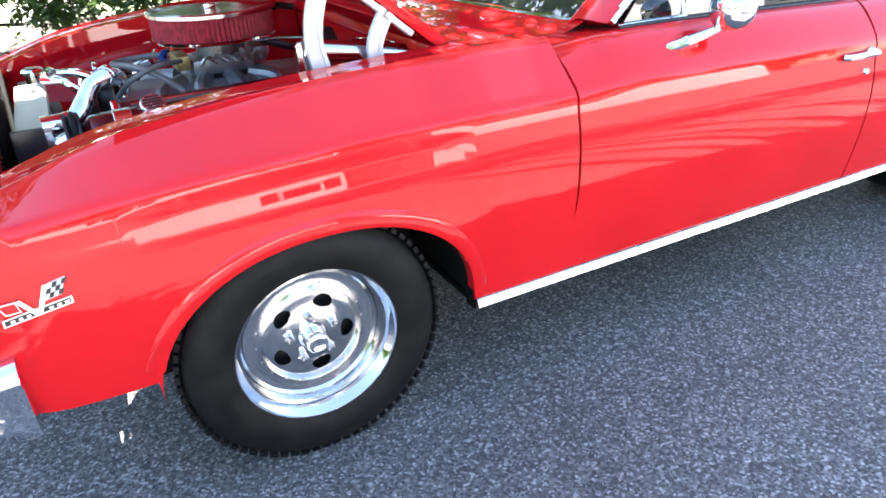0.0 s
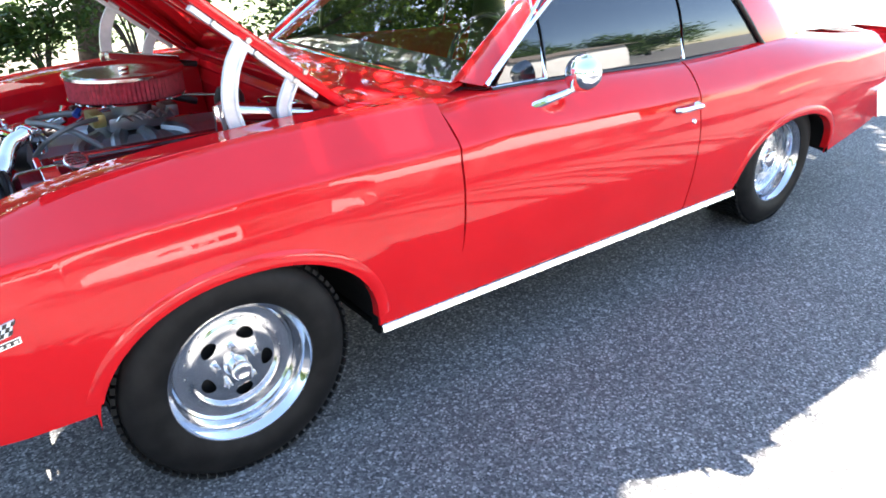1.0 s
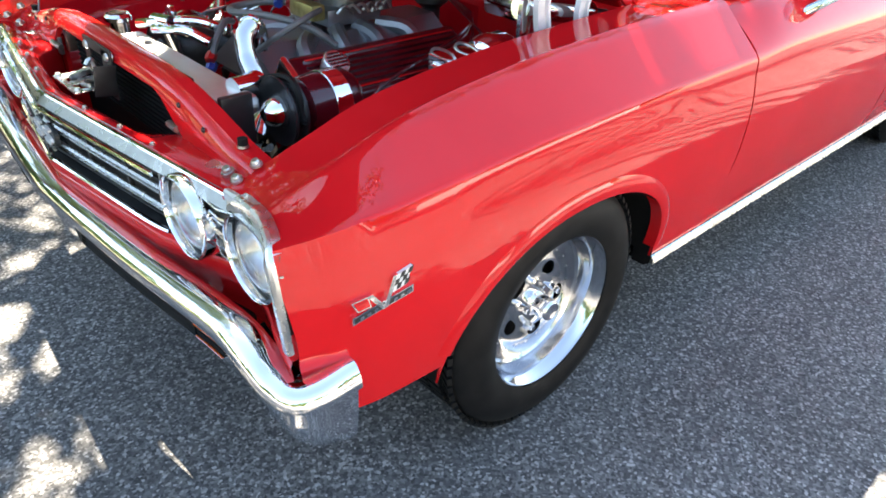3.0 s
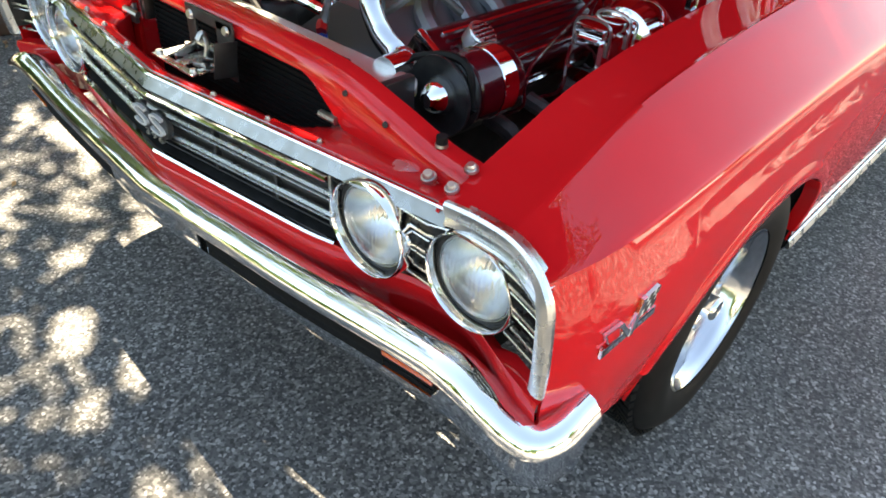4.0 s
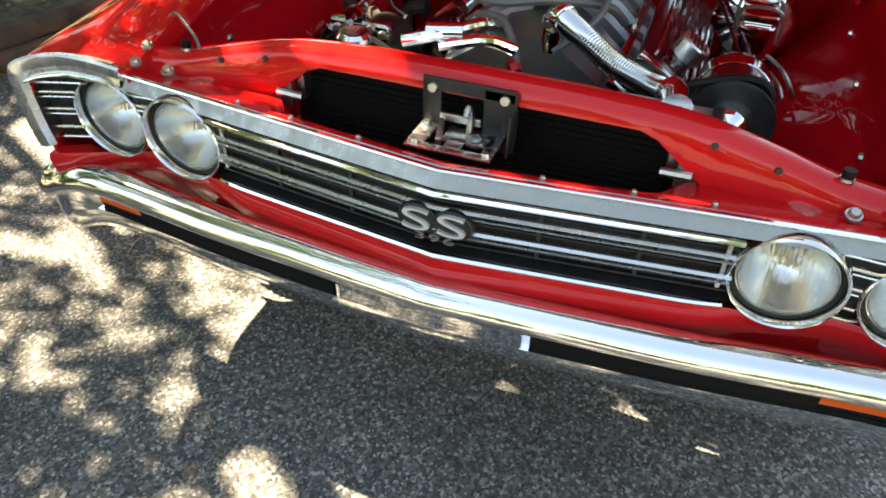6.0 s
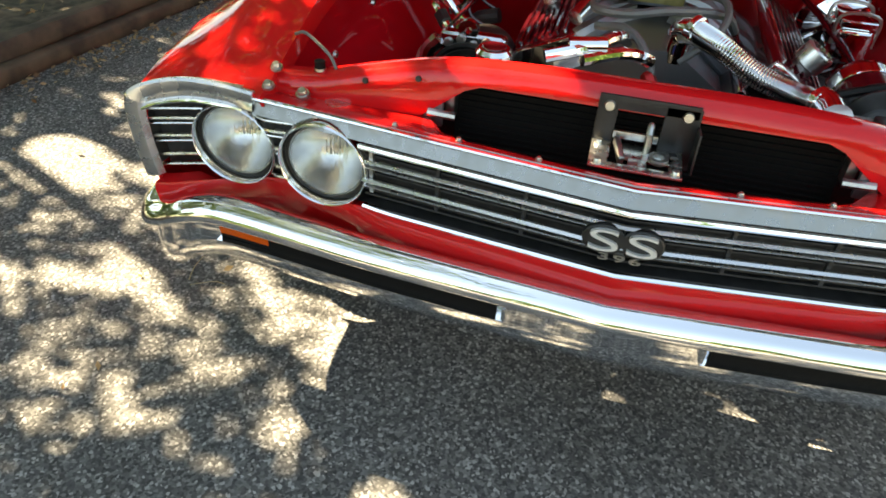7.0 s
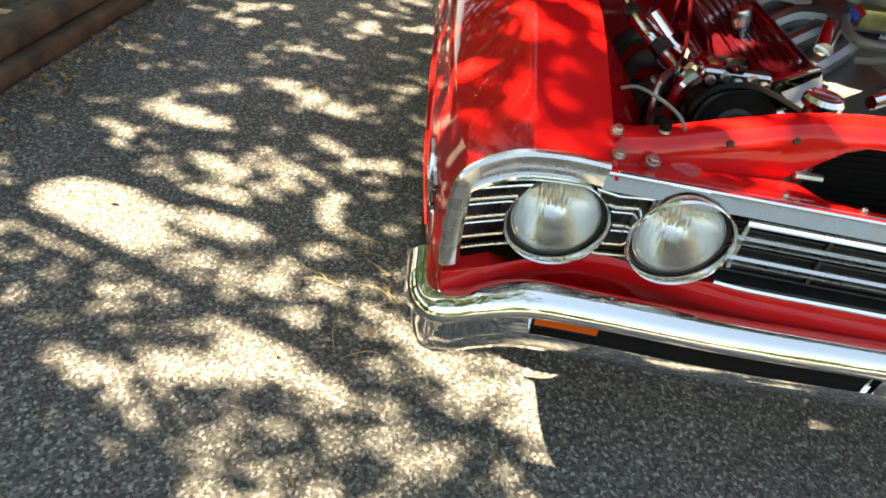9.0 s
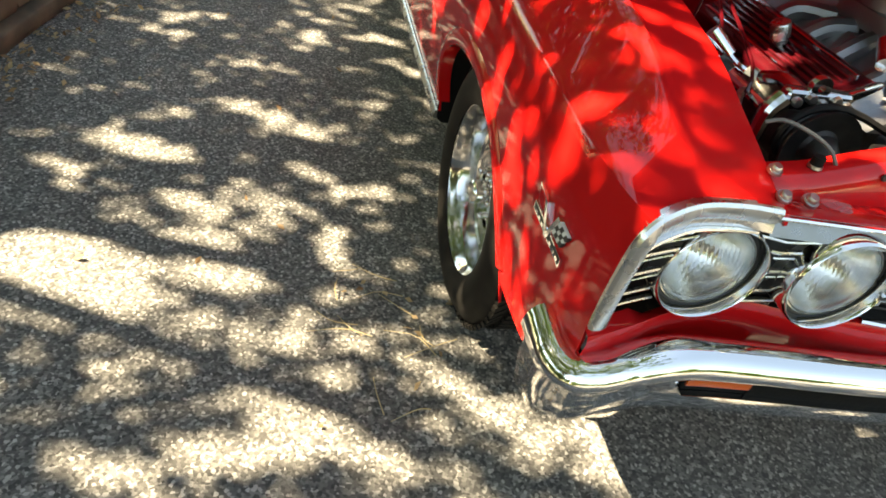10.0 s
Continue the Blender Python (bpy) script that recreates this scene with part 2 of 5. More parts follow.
# ---- the car: nose towards -x, its right side towards +y ----
car = tagged(new("car"), "glossy red two-door muscle car with its bonnet open", "car")
car.location.z = 0.014
crease_y = table([(-0.71, 0.912), (-0.6, 0.936), (-0.4, 0.952), (0, 0.957), (2.4, 0.957), (3.2, 0.95), (3.8, 0.91), (4.1, 0.86)])
crease_z = table([(-0.71, 0.766), (-0.35, 0.786), (-0.1, 0.798), (0.3, 0.808), (0.8, 0.806), (1.6, 0.782), (2.3, 0.775), (3.0, 0.80), (4.1, 0.78)])
top_z = table([(-0.68, 0.772), (-0.6, 0.796), (-0.5, 0.822), (-0.35, 0.860), (-0.1, 0.893), (0.15, 0.911), (0.45, 0.922), (0.9, 0.924)])
belt_z = table([(0.78, 0.915), (1.0, 0.932), (1.5, 0.922), (2.05, 0.905), (2.6, 0.905), (3.2, 0.885), (4.1, 0.84)])
belt_y = table([(0.78, 0.80), (1.0, 0.835), (2.0, 0.838), (2.6, 0.81), (3.2, 0.78), (4.1, 0.72)])


def arch(x, cx, a, base, top, power=2.2):
    u = abs(x - cx) / a
    return base + (top - base) * max(0.0, 1 - u ** power) ** (1 / power) if u < 1 else base


FRONT_ARCH = (0.062, 0.41, 0.29, 0.62)
REAR_ARCH = (2.86, 0.44, 0.29, 0.575)


def side_y(x, z):
    """Half the car's width at a height below the crease."""
    u = (crease_z(x) - z) / 0.5
    v = min(max(u, 0.0), 1.0)
    return crease_y(x) - 0.006 + 0.022 * math.sin(v ** 0.85 * math.pi) - 0.022 * v ** 2.2 - 0.005 * math.exp(-((v - 0.10) / 0.07) ** 2)


def low_front(x):
    if x < FRONT_ARCH[0] - FRONT_ARCH[1]:
        return 0.352
    return max(arch(x, *FRONT_ARCH), 0.29)


def arch_xs(cx, a, n=28):
    return [cx - a * math.cos(math.pi * k / n) for k in range(n + 1)]


def lip_rows(spec, low):
    """The rolled lip round a wheel opening."""
    rows = []
    for k in range(41):
        x = spec[0] - spec[1] * math.cos(math.pi * k / 40) * 0.9999
        z = max(arch(x, *spec), low if x > spec[0] or spec[0] > 1 else low + 0.055)
        if arch(x, *spec) < z - 0.001 or (x < spec[0] < 1 and z < low + 0.075):
            continue
        dx, dz = (x - spec[0]) / spec[1], (z - 0.2) / 0.42
        n = Vector((dx, 0, dz)).normalized()
        y = -side_y(x, z)
        rows.append([(x + n.x * o, y - out, z + n.z * o) for o, out in ((-0.004, -0.03), (-0.004, 0.004), (0.004, 0.008), (0.02, 0.008), (0.03, 0.006), (0.046, -0.004))])
    return rows


def make_side(s):
    # front wing
    cx, a = FRONT_ARCH[:2]
    xs = spaced(-0.706, cx - a - 0.004, 10)[:-1] + [cx - a - 0.003] + arch_xs(cx, a) + spaced(cx + a + 0.003, 0.782, 8)
    rows = []
    for x in xs:
        zc, zl = crease_z(x), low_front(x)
        low = []
        for j in range(13):
            z = zc + (zl - zc) * j / 12
            lean = 0.028 * min(1, max(0, (0.75 - z) / 0.18)) * max(0.0, 1 - (x + 0.706) / 0.2)
            low.append((x + lean + 0.07 * min(1, max(0, (0.50 - z) / 0.12)) * max(0.0, 1 - (x + 0.706) / 0.2), -side_y(x, z), z))
        over = []
        for j in range(9):
            v = 1 - j / 9
            front = max(0.0, 1 - (x + 0.706) / 0.5)
            y = crease_y(x) + (0.822 - crease_y(x)) * v
            z = zc + (top_z(x) + 0.010 * min(1, max(0, (x + 0.68) / 0.25)) - zc) * v
            over.append((x + 0.032 * v * front, -y, z))
        fx, fz = over[0][0], over[0][2]
        bead = 0.004 * min(1.0, max(0.0, (x + 0.5) / 0.2))
        flange = [(fx + 0.001 * front, -0.814, fz + 0.0022), (fx + 0.002 * front, -0.807, fz + 0.0025 + bead), (fx + 0.003 * front, -0.800, fz + 0.0015), (fx + 0.004 * front, -0.790, fz - 0.001), (fx + 0.006 * front, -0.720, fz - 0.001), (fx + 0.012 * front, -0.682, fz - 0.002), (fx + 0.012 * front, -0.676, fz - 0.06 + 0.038 * max(0.0, 1 - (x + 0.706) / 0.12))]
        rows.append(flange[::-1] + over + low)
    fender = part("front_wing", mirrored(thick(rows_bm(rows), 0.006), s), RED, car, smooth=50)
    lip = part("wheel_arch_lip", mirrored(rows_bm(lip_rows(FRONT_ARCH, 0.30)), s), RED, fender)
    # wheel house, black
    rows = []
    for k in range(25):
        x = cx - a * math.cos(math.pi * k / 24)
        z = arch(x, *FRONT_ARCH)
        rows.append([(x, -0.935, z + 0.004), (x, -0.60, z + 0.02), (x, -0.55, z - 0.05)])
    part("wheel_house", mirrored(rows_bm(rows), s), MATTBLACK, car)
    part("inner_splash_panel", mirrored(rows_bm([[(cx - 0.42, -0.56, z), (cx + 0.45, -0.56, z)] for z in (0.12, 0.6)]), s), MATTBLACK, car)
    # door
    def door_cut(z, x0):
        return x0 - 0.035 * max(0.0, (0.55 - z) / 0.25) ** 1.5
    rows = []
    for i, x in enumerate(spaced(0.79, 2.028, 24)):
        zc = crease_z(x)
        low = [(door_cut(z, x) if i == 0 else x, -side_y(x, z), z) for z in (zc + (0.292 - zc) * j / 12 for j in range(13))]
        over = []
        for j in range(7):
            v = 1 - j / 7
            y = crease_y(x) + (belt_y(x) - crease_y(x)) * v
            z = zc + (belt_z(x) - zc) * (1 - (1 - v) ** 1.5)
            over.append((x, -y, z))
        rows.append([(x, -belt_y(x) + 0.03, belt_z(x) - 0.004)] + over + low)
    door = part("door", mirrored(thick(rows_bm(rows), 0.02), s), RED, car, smooth=50)
    # quarter
    cx, a = REAR_ARCH[:2]
    xs = [2.036] + spaced(2.12, cx - a - 0.003, 5) + arch_xs(cx, a) + spaced(cx + a + 0.003, 4.08, 10)
    rows = []
    for x in xs:
        zc, zl = crease_z(x), max(arch(x, *REAR_ARCH), 0.29 + 0.12 * max(0, (x - 3.3) / 0.8))
        hip = 0.02 * math.exp(-((x - 2.9) / 0.5) ** 2)
        low = [(x, -side_y(x, z), z) for z in (zc + (zl - zc) * j / 12 for j in range(13))]
        over = []
        for j in range(7):
            v = 1 - j / 7
            y = crease_y(x) + (belt_y(x) - crease_y(x)) * v
            z = zc + (belt_z(x) + hip - zc) * (1 - (1 - v) ** 1.6)
            over.append((x, -y, z))
        rows.append([(x, -belt_y(x) + 0.12, belt_z(x) + hip + 0.01)] + over + low)
    quarter = part("rear_wing", mirrored(thick(rows_bm(rows), 0.006), s), RED, car, smooth=50)
    part("wheel_arch_lip", mirrored(rows_bm(lip_rows(REAR_ARCH, 0.30)), s), RED, quarter)
    rows = []
    for k in range(25):
        x = cx - a * math.cos(math.pi * k / 24)
        z = arch(x, *REAR_ARCH)
        rows.append([(x, -0.935, z + 0.004), (x, -0.55, z + 0.06), (x, -0.5, z - 0.05)])
    part("wheel_house", mirrored(rows_bm(rows), s), MATTBLACK, car)
    # sill with its bright moulding
    line = [Vector((x, -side_y(x, 0.29) - 0.002, 0.0)) for x in spaced(0.478, 2.42, 12)]
    sec = [(0.0, 0.262), (0.010, 0.264), (0.012, 0.268), (0.005, 0.286), (0.0, 0.289)]
    part("sill_moulding", mirrored(sweep_bm(line, sec), s), ALUTRIM, car, "bright aluminium rocker moulding")
    part("sill", mirrored(sweep_bm(line, [(-0.02, 0.248), (-0.004, 0.260), (-0.004, 0.294), (-0.06, 0.294), (-0.06, 0.248)]), s), MATTBLACK, car)
    return fender, door, quarter


sides = {s: make_side(s) for s in (-1, 1)}
for s in (-1, 1):
    part("floor_side", box_bm((3.9, 0.02, 0.26), (1.75, s * 0.5, 0.33)), MATTBLACK, car)
part("floor_pan", box_bm((1.92, 1.82, 0.02), (1.45, 0, 0.256), 0.005), MATTBLACK, car)
part("boot_floor", box_bm((1.65, 1.16, 0.02), (3.235, 0, 0.256), 0.005), MATTBLACK, car)

# ---- wheels ----
def make_wheel(front, s):
    """Deep polished wheel with five slots, its tyre and hub. Built with its face towards -y."""
    R, W = 0.330, (0.20 if front else 0.27)
    rim_r = 0.214
    dish = 0.072 if front else 0.075
    turn = pose(0, 0, 0, -90, 0, 0)
    rim = lathe_bm([(rim_r, 0.004), (rim_r + 0.004, 0.0), (rim_r, -0.006), (rim_r - 0.008, -0.004), (rim_r - 0.012, 0.004), (rim_r - 0.022, 0.012), (rim_r - 0.028, 0.03), (rim_r - 0.034, dish - 0.008), (rim_r - 0.044, dish)], 48)
    wheel = part("wheel", rim, POLISHED, car, "polished deep-dish wheel")
    wheel.data.transform(turn)
    # tyre
    prof = []
    for k in range(19):
        u = k / 18
        if u < 0.4:
            v = u / 0.4
            prof.append((rim_r - 0.006 + (R - 0.022 - rim_r) * v, -0.004 - 0.017 * math.sin(math.pi * min(v * 0.85 + 0.05, 1)) + 0.004 * v))
        elif u < 0.6:
            v = (u - 0.4) / 0.2
            prof.append((R - 0.022 + 0.016 * math.sin(v * math.pi / 2), 0.0 + 0.02 * v))
        else:
            v = (u - 0.6) / 0.4
            prof.append((R - 0.006 - 0.004 * v * v, 0.02 + (W - 0.04) * v))
    prof += [(R - 0.03, W), (rim_r, W - 0.01)]
    ty = part("tyre", lathe_bm(prof, 72), RUBBER, wheel, "black rubber tyre")
    ty.data.transform(turn)
    tread = bmesh.new()
    for k in range(72):
        a = k * math.tau / 72
        for row, (w0, w1, lean) in enumerate(((0.006, 0.05, 3), (0.056, 0.1, -4), (0.106, 0.15, 4), (0.156, W - 0.008, -3))):
            b = box_bm((0.0195, w1 - w0, 0.012), (0, 0, 0), 0.0)
            tilt = -24 if row == 0 else 0
            join(tread, b, pose(0, 0, 0, 0, math.degrees(a) + (2.5 if row % 2 else 0), 0) @ pose(0, (w0 + w1) / 2 + (0.004 if row == 0 else 0), R - (0.004 if row == 0 else 0.0015), tilt, 0, lean))
    part("tread", tread, RUBBER, ty, smooth=0)
    # slotted centre
    inner = rim_r - 0.044
    disc = bmesh.new()
    seg = 120
    shape = table([(0.0, dish - 0.014), (0.055, dish - 0.012), (0.075, dish - 0.008), (0.088, dish - 0.006), (0.118, dish - 0.004), (0.128, dish + 0.002), (0.150, dish + 0.006), (inner + 0.002, dish + 0.002)])
    radii = [inner + 0.002, 0.150, 0.136, 0.128] + [0.121 - 0.0046 * k for k in range(11)] + [0.060, 0.03, 0.0]

    def slot(p):
        """How far out a place lies in the nearest oval slot (1: its rim)."""
        r, a = math.hypot(p[0], p[1]), math.atan2(p[1], p[0])
        a = (a / math.tau * 5 + 0.5) % 1.0 - 0.5
        return math.hypot((r - 0.094) / 0.0180, a * math.tau / 5 * r / 0.0260)
    v = [[disc.verts.new((r * math.cos(k * math.tau / seg), r * math.sin(k * math.tau / seg), shape(r))) for k in range(seg)] for r in radii]
    cut = []
    for i in range(len(v) - 1):
        for k in range(seg):
            q = [v[i][k], v[i + 1][k], v[i + 1][(k + 1) % seg], v[i][(k + 1) % seg]]
            if front and slot(sum((a.co for a in q), Vector()) / 4) < 1:
                cut += q
            else:
                disc.faces.new(q)
    for w in set(cut):
        if w.link_faces:
            r, a = math.hypot(w.co.x, w.co.y), math.atan2(w.co.y, w.co.x)
            base = round(a / math.tau * 5) / 5 * math.tau
            dr, da, s_ = r - 0.094, (a - base) * r, max(slot(w.co), 0.3)
            r2, a2 = 0.094 + dr / s_, base + da / s_ / r
            w.co.x, w.co.y = r2 * math.cos(a2), r2 * math.sin(a2)
    bmesh.ops.delete(disc, geom=[w for w in disc.verts if not w.link_faces], context="VERTS")
    bmesh.ops.remove_doubles(disc, verts=disc.verts, dist=1e-5)
    thick(disc, 0.006)
    d = part("wheel_centre", disc, POLISHED if front else ALUTRIM, wheel, "slotted polished wheel centre" if front else "polished wheel centre")
    d.data.transform(turn)
    b = part("brake_drum", lathe_bm([(0.0, dish + 0.03), (0.14, dish + 0.03), (0.14, dish + 0.1)], 32), BLACK, wheel)
    b.data.transform(turn)
    # hub cap and nuts
    hub = [(0.0, 0.004), (0.012, 0.004), (0.018, 0.001), (0.024, 0.002), (0.028, 0.006), (0.0295, 0.012), (0.030, 0.045), (0.034, 0.050), (0.040, dish - 0.012)] if front else \
          [(0.0, 0.02), (0.03, 0.022), (0.042, 0.03), (0.045, 0.05), (0.06, dish - 0.012)]
    h = part("hub_cap", lathe_bm(hub, 32), CHROME, wheel, "chrome hub cap")
    h.data.transform(turn)
    if front:
        for k in range(5):
            a = math.tau * (k + 0.5) / 5 + 0.08
            nut = lathe_bm([(0.0, dish - 0.046), (0.007, dish - 0.045), (0.0095, dish - 0.040), (0.010, dish - 0.018), (0.015, dish - 0.015), (0.016, dish - 0.006)], 16)
            nn = part("lug_nut", nut, POLISHED, wheel)
            nn.data.transform(turn @ pose(0.060 * math.cos(a), 0.060 * math.sin(a), 0))
        for k in range(20):
            a = math.tau * (k + 0.5) / 20
            rv = part("rivet", lathe_bm([(0.0, dish - 0.002), (0.0035, dish - 0.0015), (0.0045, dish + 0.004)], 8), STEEL, wheel)
            rv.data.transform(turn @ pose(0.139 * math.cos(a), 0.139 * math.sin(a), 0))
    return wheel


def place_wheel(front, s, x, y, roll):
    w = make_wheel(front, s)
    w.matrix_basis = pose(x, s * y, 0.316, 0, 0, 180 if s > 0 else 0) @ pose(0, 0, 0, 0, roll, 0)
    return w


for s in (-1, 1):
    place_wheel(True, s, 0.02, 0.942 if s < 0 else 0.925, 8 if s < 0 else 25)
    place_wheel(False, s, 2.90, 0.875, 15)

# ---- nose ----
vee = table([(0, -0.765), (0.25, -0.731), (0.54, -0.690), (0.70, -0.668)])


def nose_line(dx, z_mid, z_end, y_end=0.54, n=16):
    return [Vector((vee(abs(y)) + dx, y, z_mid + (z_end - z_mid) * abs(y) / 0.54)) for y in spaced(-y_end, y_end, 2 * n)]


def strip(dx0, z0, dz0, dx1, z1, dz1, y_end=0.54, y_start=None):
    """A bent band between two lines across the nose."""
    ys = spaced(-y_end, y_end, 32) if y_start is None else spaced(y_start, y_end, 14)
    return rows_bm([[(vee(abs(y)) + dx0, y, z0 + dz0 * abs(y)), (vee(abs(y)) + dx1, y, z1 + dz1 * abs(y))] for y in ys])


grille = part("grille", strip(0.035, 0.735, 0, 0.045, 0.612, -0.02, 0.468), BLACK, car, "black grille with bright horizontal bars")
part("header_band", thick(strip(0.02, 0.774, -0.016, 0.0, 0.742, -0.012, 0.70), 0.004), BRUSHED, grille, "brushed steel header band")
for z, h, dx, end in ((0.772, 0.006, 0.012, 0.70), (0.739, 0.009, -0.006, 0.475)):
    line = nose_line(dx, z, z - 0.008, end)
    part("header_bead", sweep_bm(line, [(0.0, -h / 2), (-0.006, -h / 2), (-0.008, 0), (-0.006, h / 2), (0.0, h / 2)]), CHROME, grille)
for z, h, dx in ((0.701, 0.0050, 0.008), (0.689, 0.0032, 0.010), (0.662, 0.0050, 0.006), (0.649, 0.0032, 0.010)):
    line = nose_line(dx, z, z - 0.008, 0.475)
    part("grille_bar", sweep_bm(line, [(0.004, -h / 2), (-0.005, -h / 2), (-0.006, -h / 4), (-0.001, h / 2), (0.004, h / 2)]), ALUTRIM, grille)
for z in (0.722, 0.708, 0.672, 0.636, 0.624):
    line = nose_line(0.018, z, z - 0.008, 0.475)
    part("grille_bar", sweep_bm(line, [(0.0, -0.002), (0.006, -0.002), (0.006, 0.002), (0.0, 0.002)]), BLACK, grille)
for s in (-1, 1):
    for y in (0.17, 0.33, 0.46):
        part("grille_post", box_bm((0.012, 0.008, 0.10), (vee(y) + 0.018, s * y, 0.675), 0.002), BLACK if y != 0.46 else STEEL, grille)


def panel_top(y):
    """The upper edge of the red panel below the grille: x and z."""
    a = abs(y)
    x = vee(a) if a < 0.7 else vee(0.7) - 0.02 * ((a - 0.7) / 0.2)
    return x + 0.034 * math.exp(-((a - 0.66) / 0.17) ** 4), 0.605 - 0.022 * a - (0.032 * max(0, (a - 0.55) / 0.35) ** 1.5) - 0.014 * math.exp(-((a - 0.554) / 0.065) ** 4) - 0.006 * math.exp(-((a - 0.752) / 0.065) ** 4)


line = [Vector((panel_top(y)[0] - 0.001, y, panel_top(y)[1] + 0.004)) for y in spaced(-0.474, 0.474, 32)]
part("lower_bead", sweep_bm(line, [(0.0, -0.004), (-0.006, -0.003), (-0.007, 0.0), (-0.004, 0.004), (0.004, 0.004)]), CHROME, grille)
part("grille_floor", rows_bm([[(panel_top(y)[0] + 0.004, y, panel_top(y)[1] + 0.007), (panel_top(y)[0] + 0.06, y, panel_top(y)[1] + 0.010)] for y in spaced(-0.70, 0.70, 40)]), BLACK, grille)

# red panel below the grille
rows = []
for y in spaced(-0.926, 0.926, 48):
    a = abs(y)
    x, drop = panel_top(y)
    rows.append([(x + 0.03, y, drop + (0.004 if a < 0.47 or a > 0.84 else -0.022)), (x - 0.002, y, drop), (x - 0.006, y, drop - 0.012), (x + 0.002, y, drop - 0.055), (x + 0.012, y, drop - 0.075), (x + 0.016, y, max(drop - 0.12, 0.44 + 0.02 * max(0, a - 0.7))), (x + 0.06, y, max(drop - 0.14, 0.445))])
part("nose_panel", rows_bm(rows), RED, car, smooth=60)


def headlight(y, z, x):
    """Round sealed-beam lamp with a chrome ring, facing -x."""
    turn = pose(x, y, z, 0, -91.5, 0) @ Matrix.Diagonal((0.955, 0.955, 1, 1))
    ring = part("headlight", lathe_bm([(0.0855, -0.020), (0.0860, 0.004), (0.0870, 0.009), (0.0892, 0.0115), (0.0915, 0.009), (0.0928, 0.002), (0.0932, -0.022)], 56), CHROME, car, "round headlamp with chrome ring")
    ring.data.transform(turn)
    prof = [(0.0755 * math.sin(k / 12 * math.pi / 2), -0.012 + 0.022 * (math.cos(k / 12 * math.pi / 2))) for k in range(13)]
    lens = part("lens", lathe_bm(prof + [(0.0755, -0.016)], 56), LENS, ring, "fluted glass lens")
    lens.data.transform(turn)
    bowl = [(0.0745 * k / 14, -0.082 + 0.068 * (k / 14) ** 2) for k in range(15)]
    b = part("reflector", lathe_bm(bowl, 56), SILVER, ring, "silvered lamp bowl")
    lens.visible_shadow = False
    b.data.transform(turn)
    bulb = part("bulb_cap", lathe_bm([(0.0, -0.060), (0.007, -0.061), (0.009, -0.066), (0.009, -0.082)], 16), STEEL, ring)
    bulb.data.transform(turn)
    rim = part("lamp_rim", lathe_bm([(0.0750, -0.012), (0.0762, -0.008), (0.0778, -0.009), (0.0782, -0.02)], 56), STEEL, ring)
    rim.data.transform(turn)
    shell = part("bucket", lathe_bm([(0.0865, -0.010), (0.0840, -0.013), (0.0795, -0.014), (0.0775, -0.016), (0.080, -0.05)], 56), BLACK, ring)
    shell.data.transform(turn)
    sleeve = part("bezel_sleeve", lathe_bm([(0.0928, -0.018), (0.0936, -0.030), (0.0945, -0.055), (0.0945, -0.10)], 56), ALUTRIM, ring)
    sleeve.data.transform(turn)
    return ring


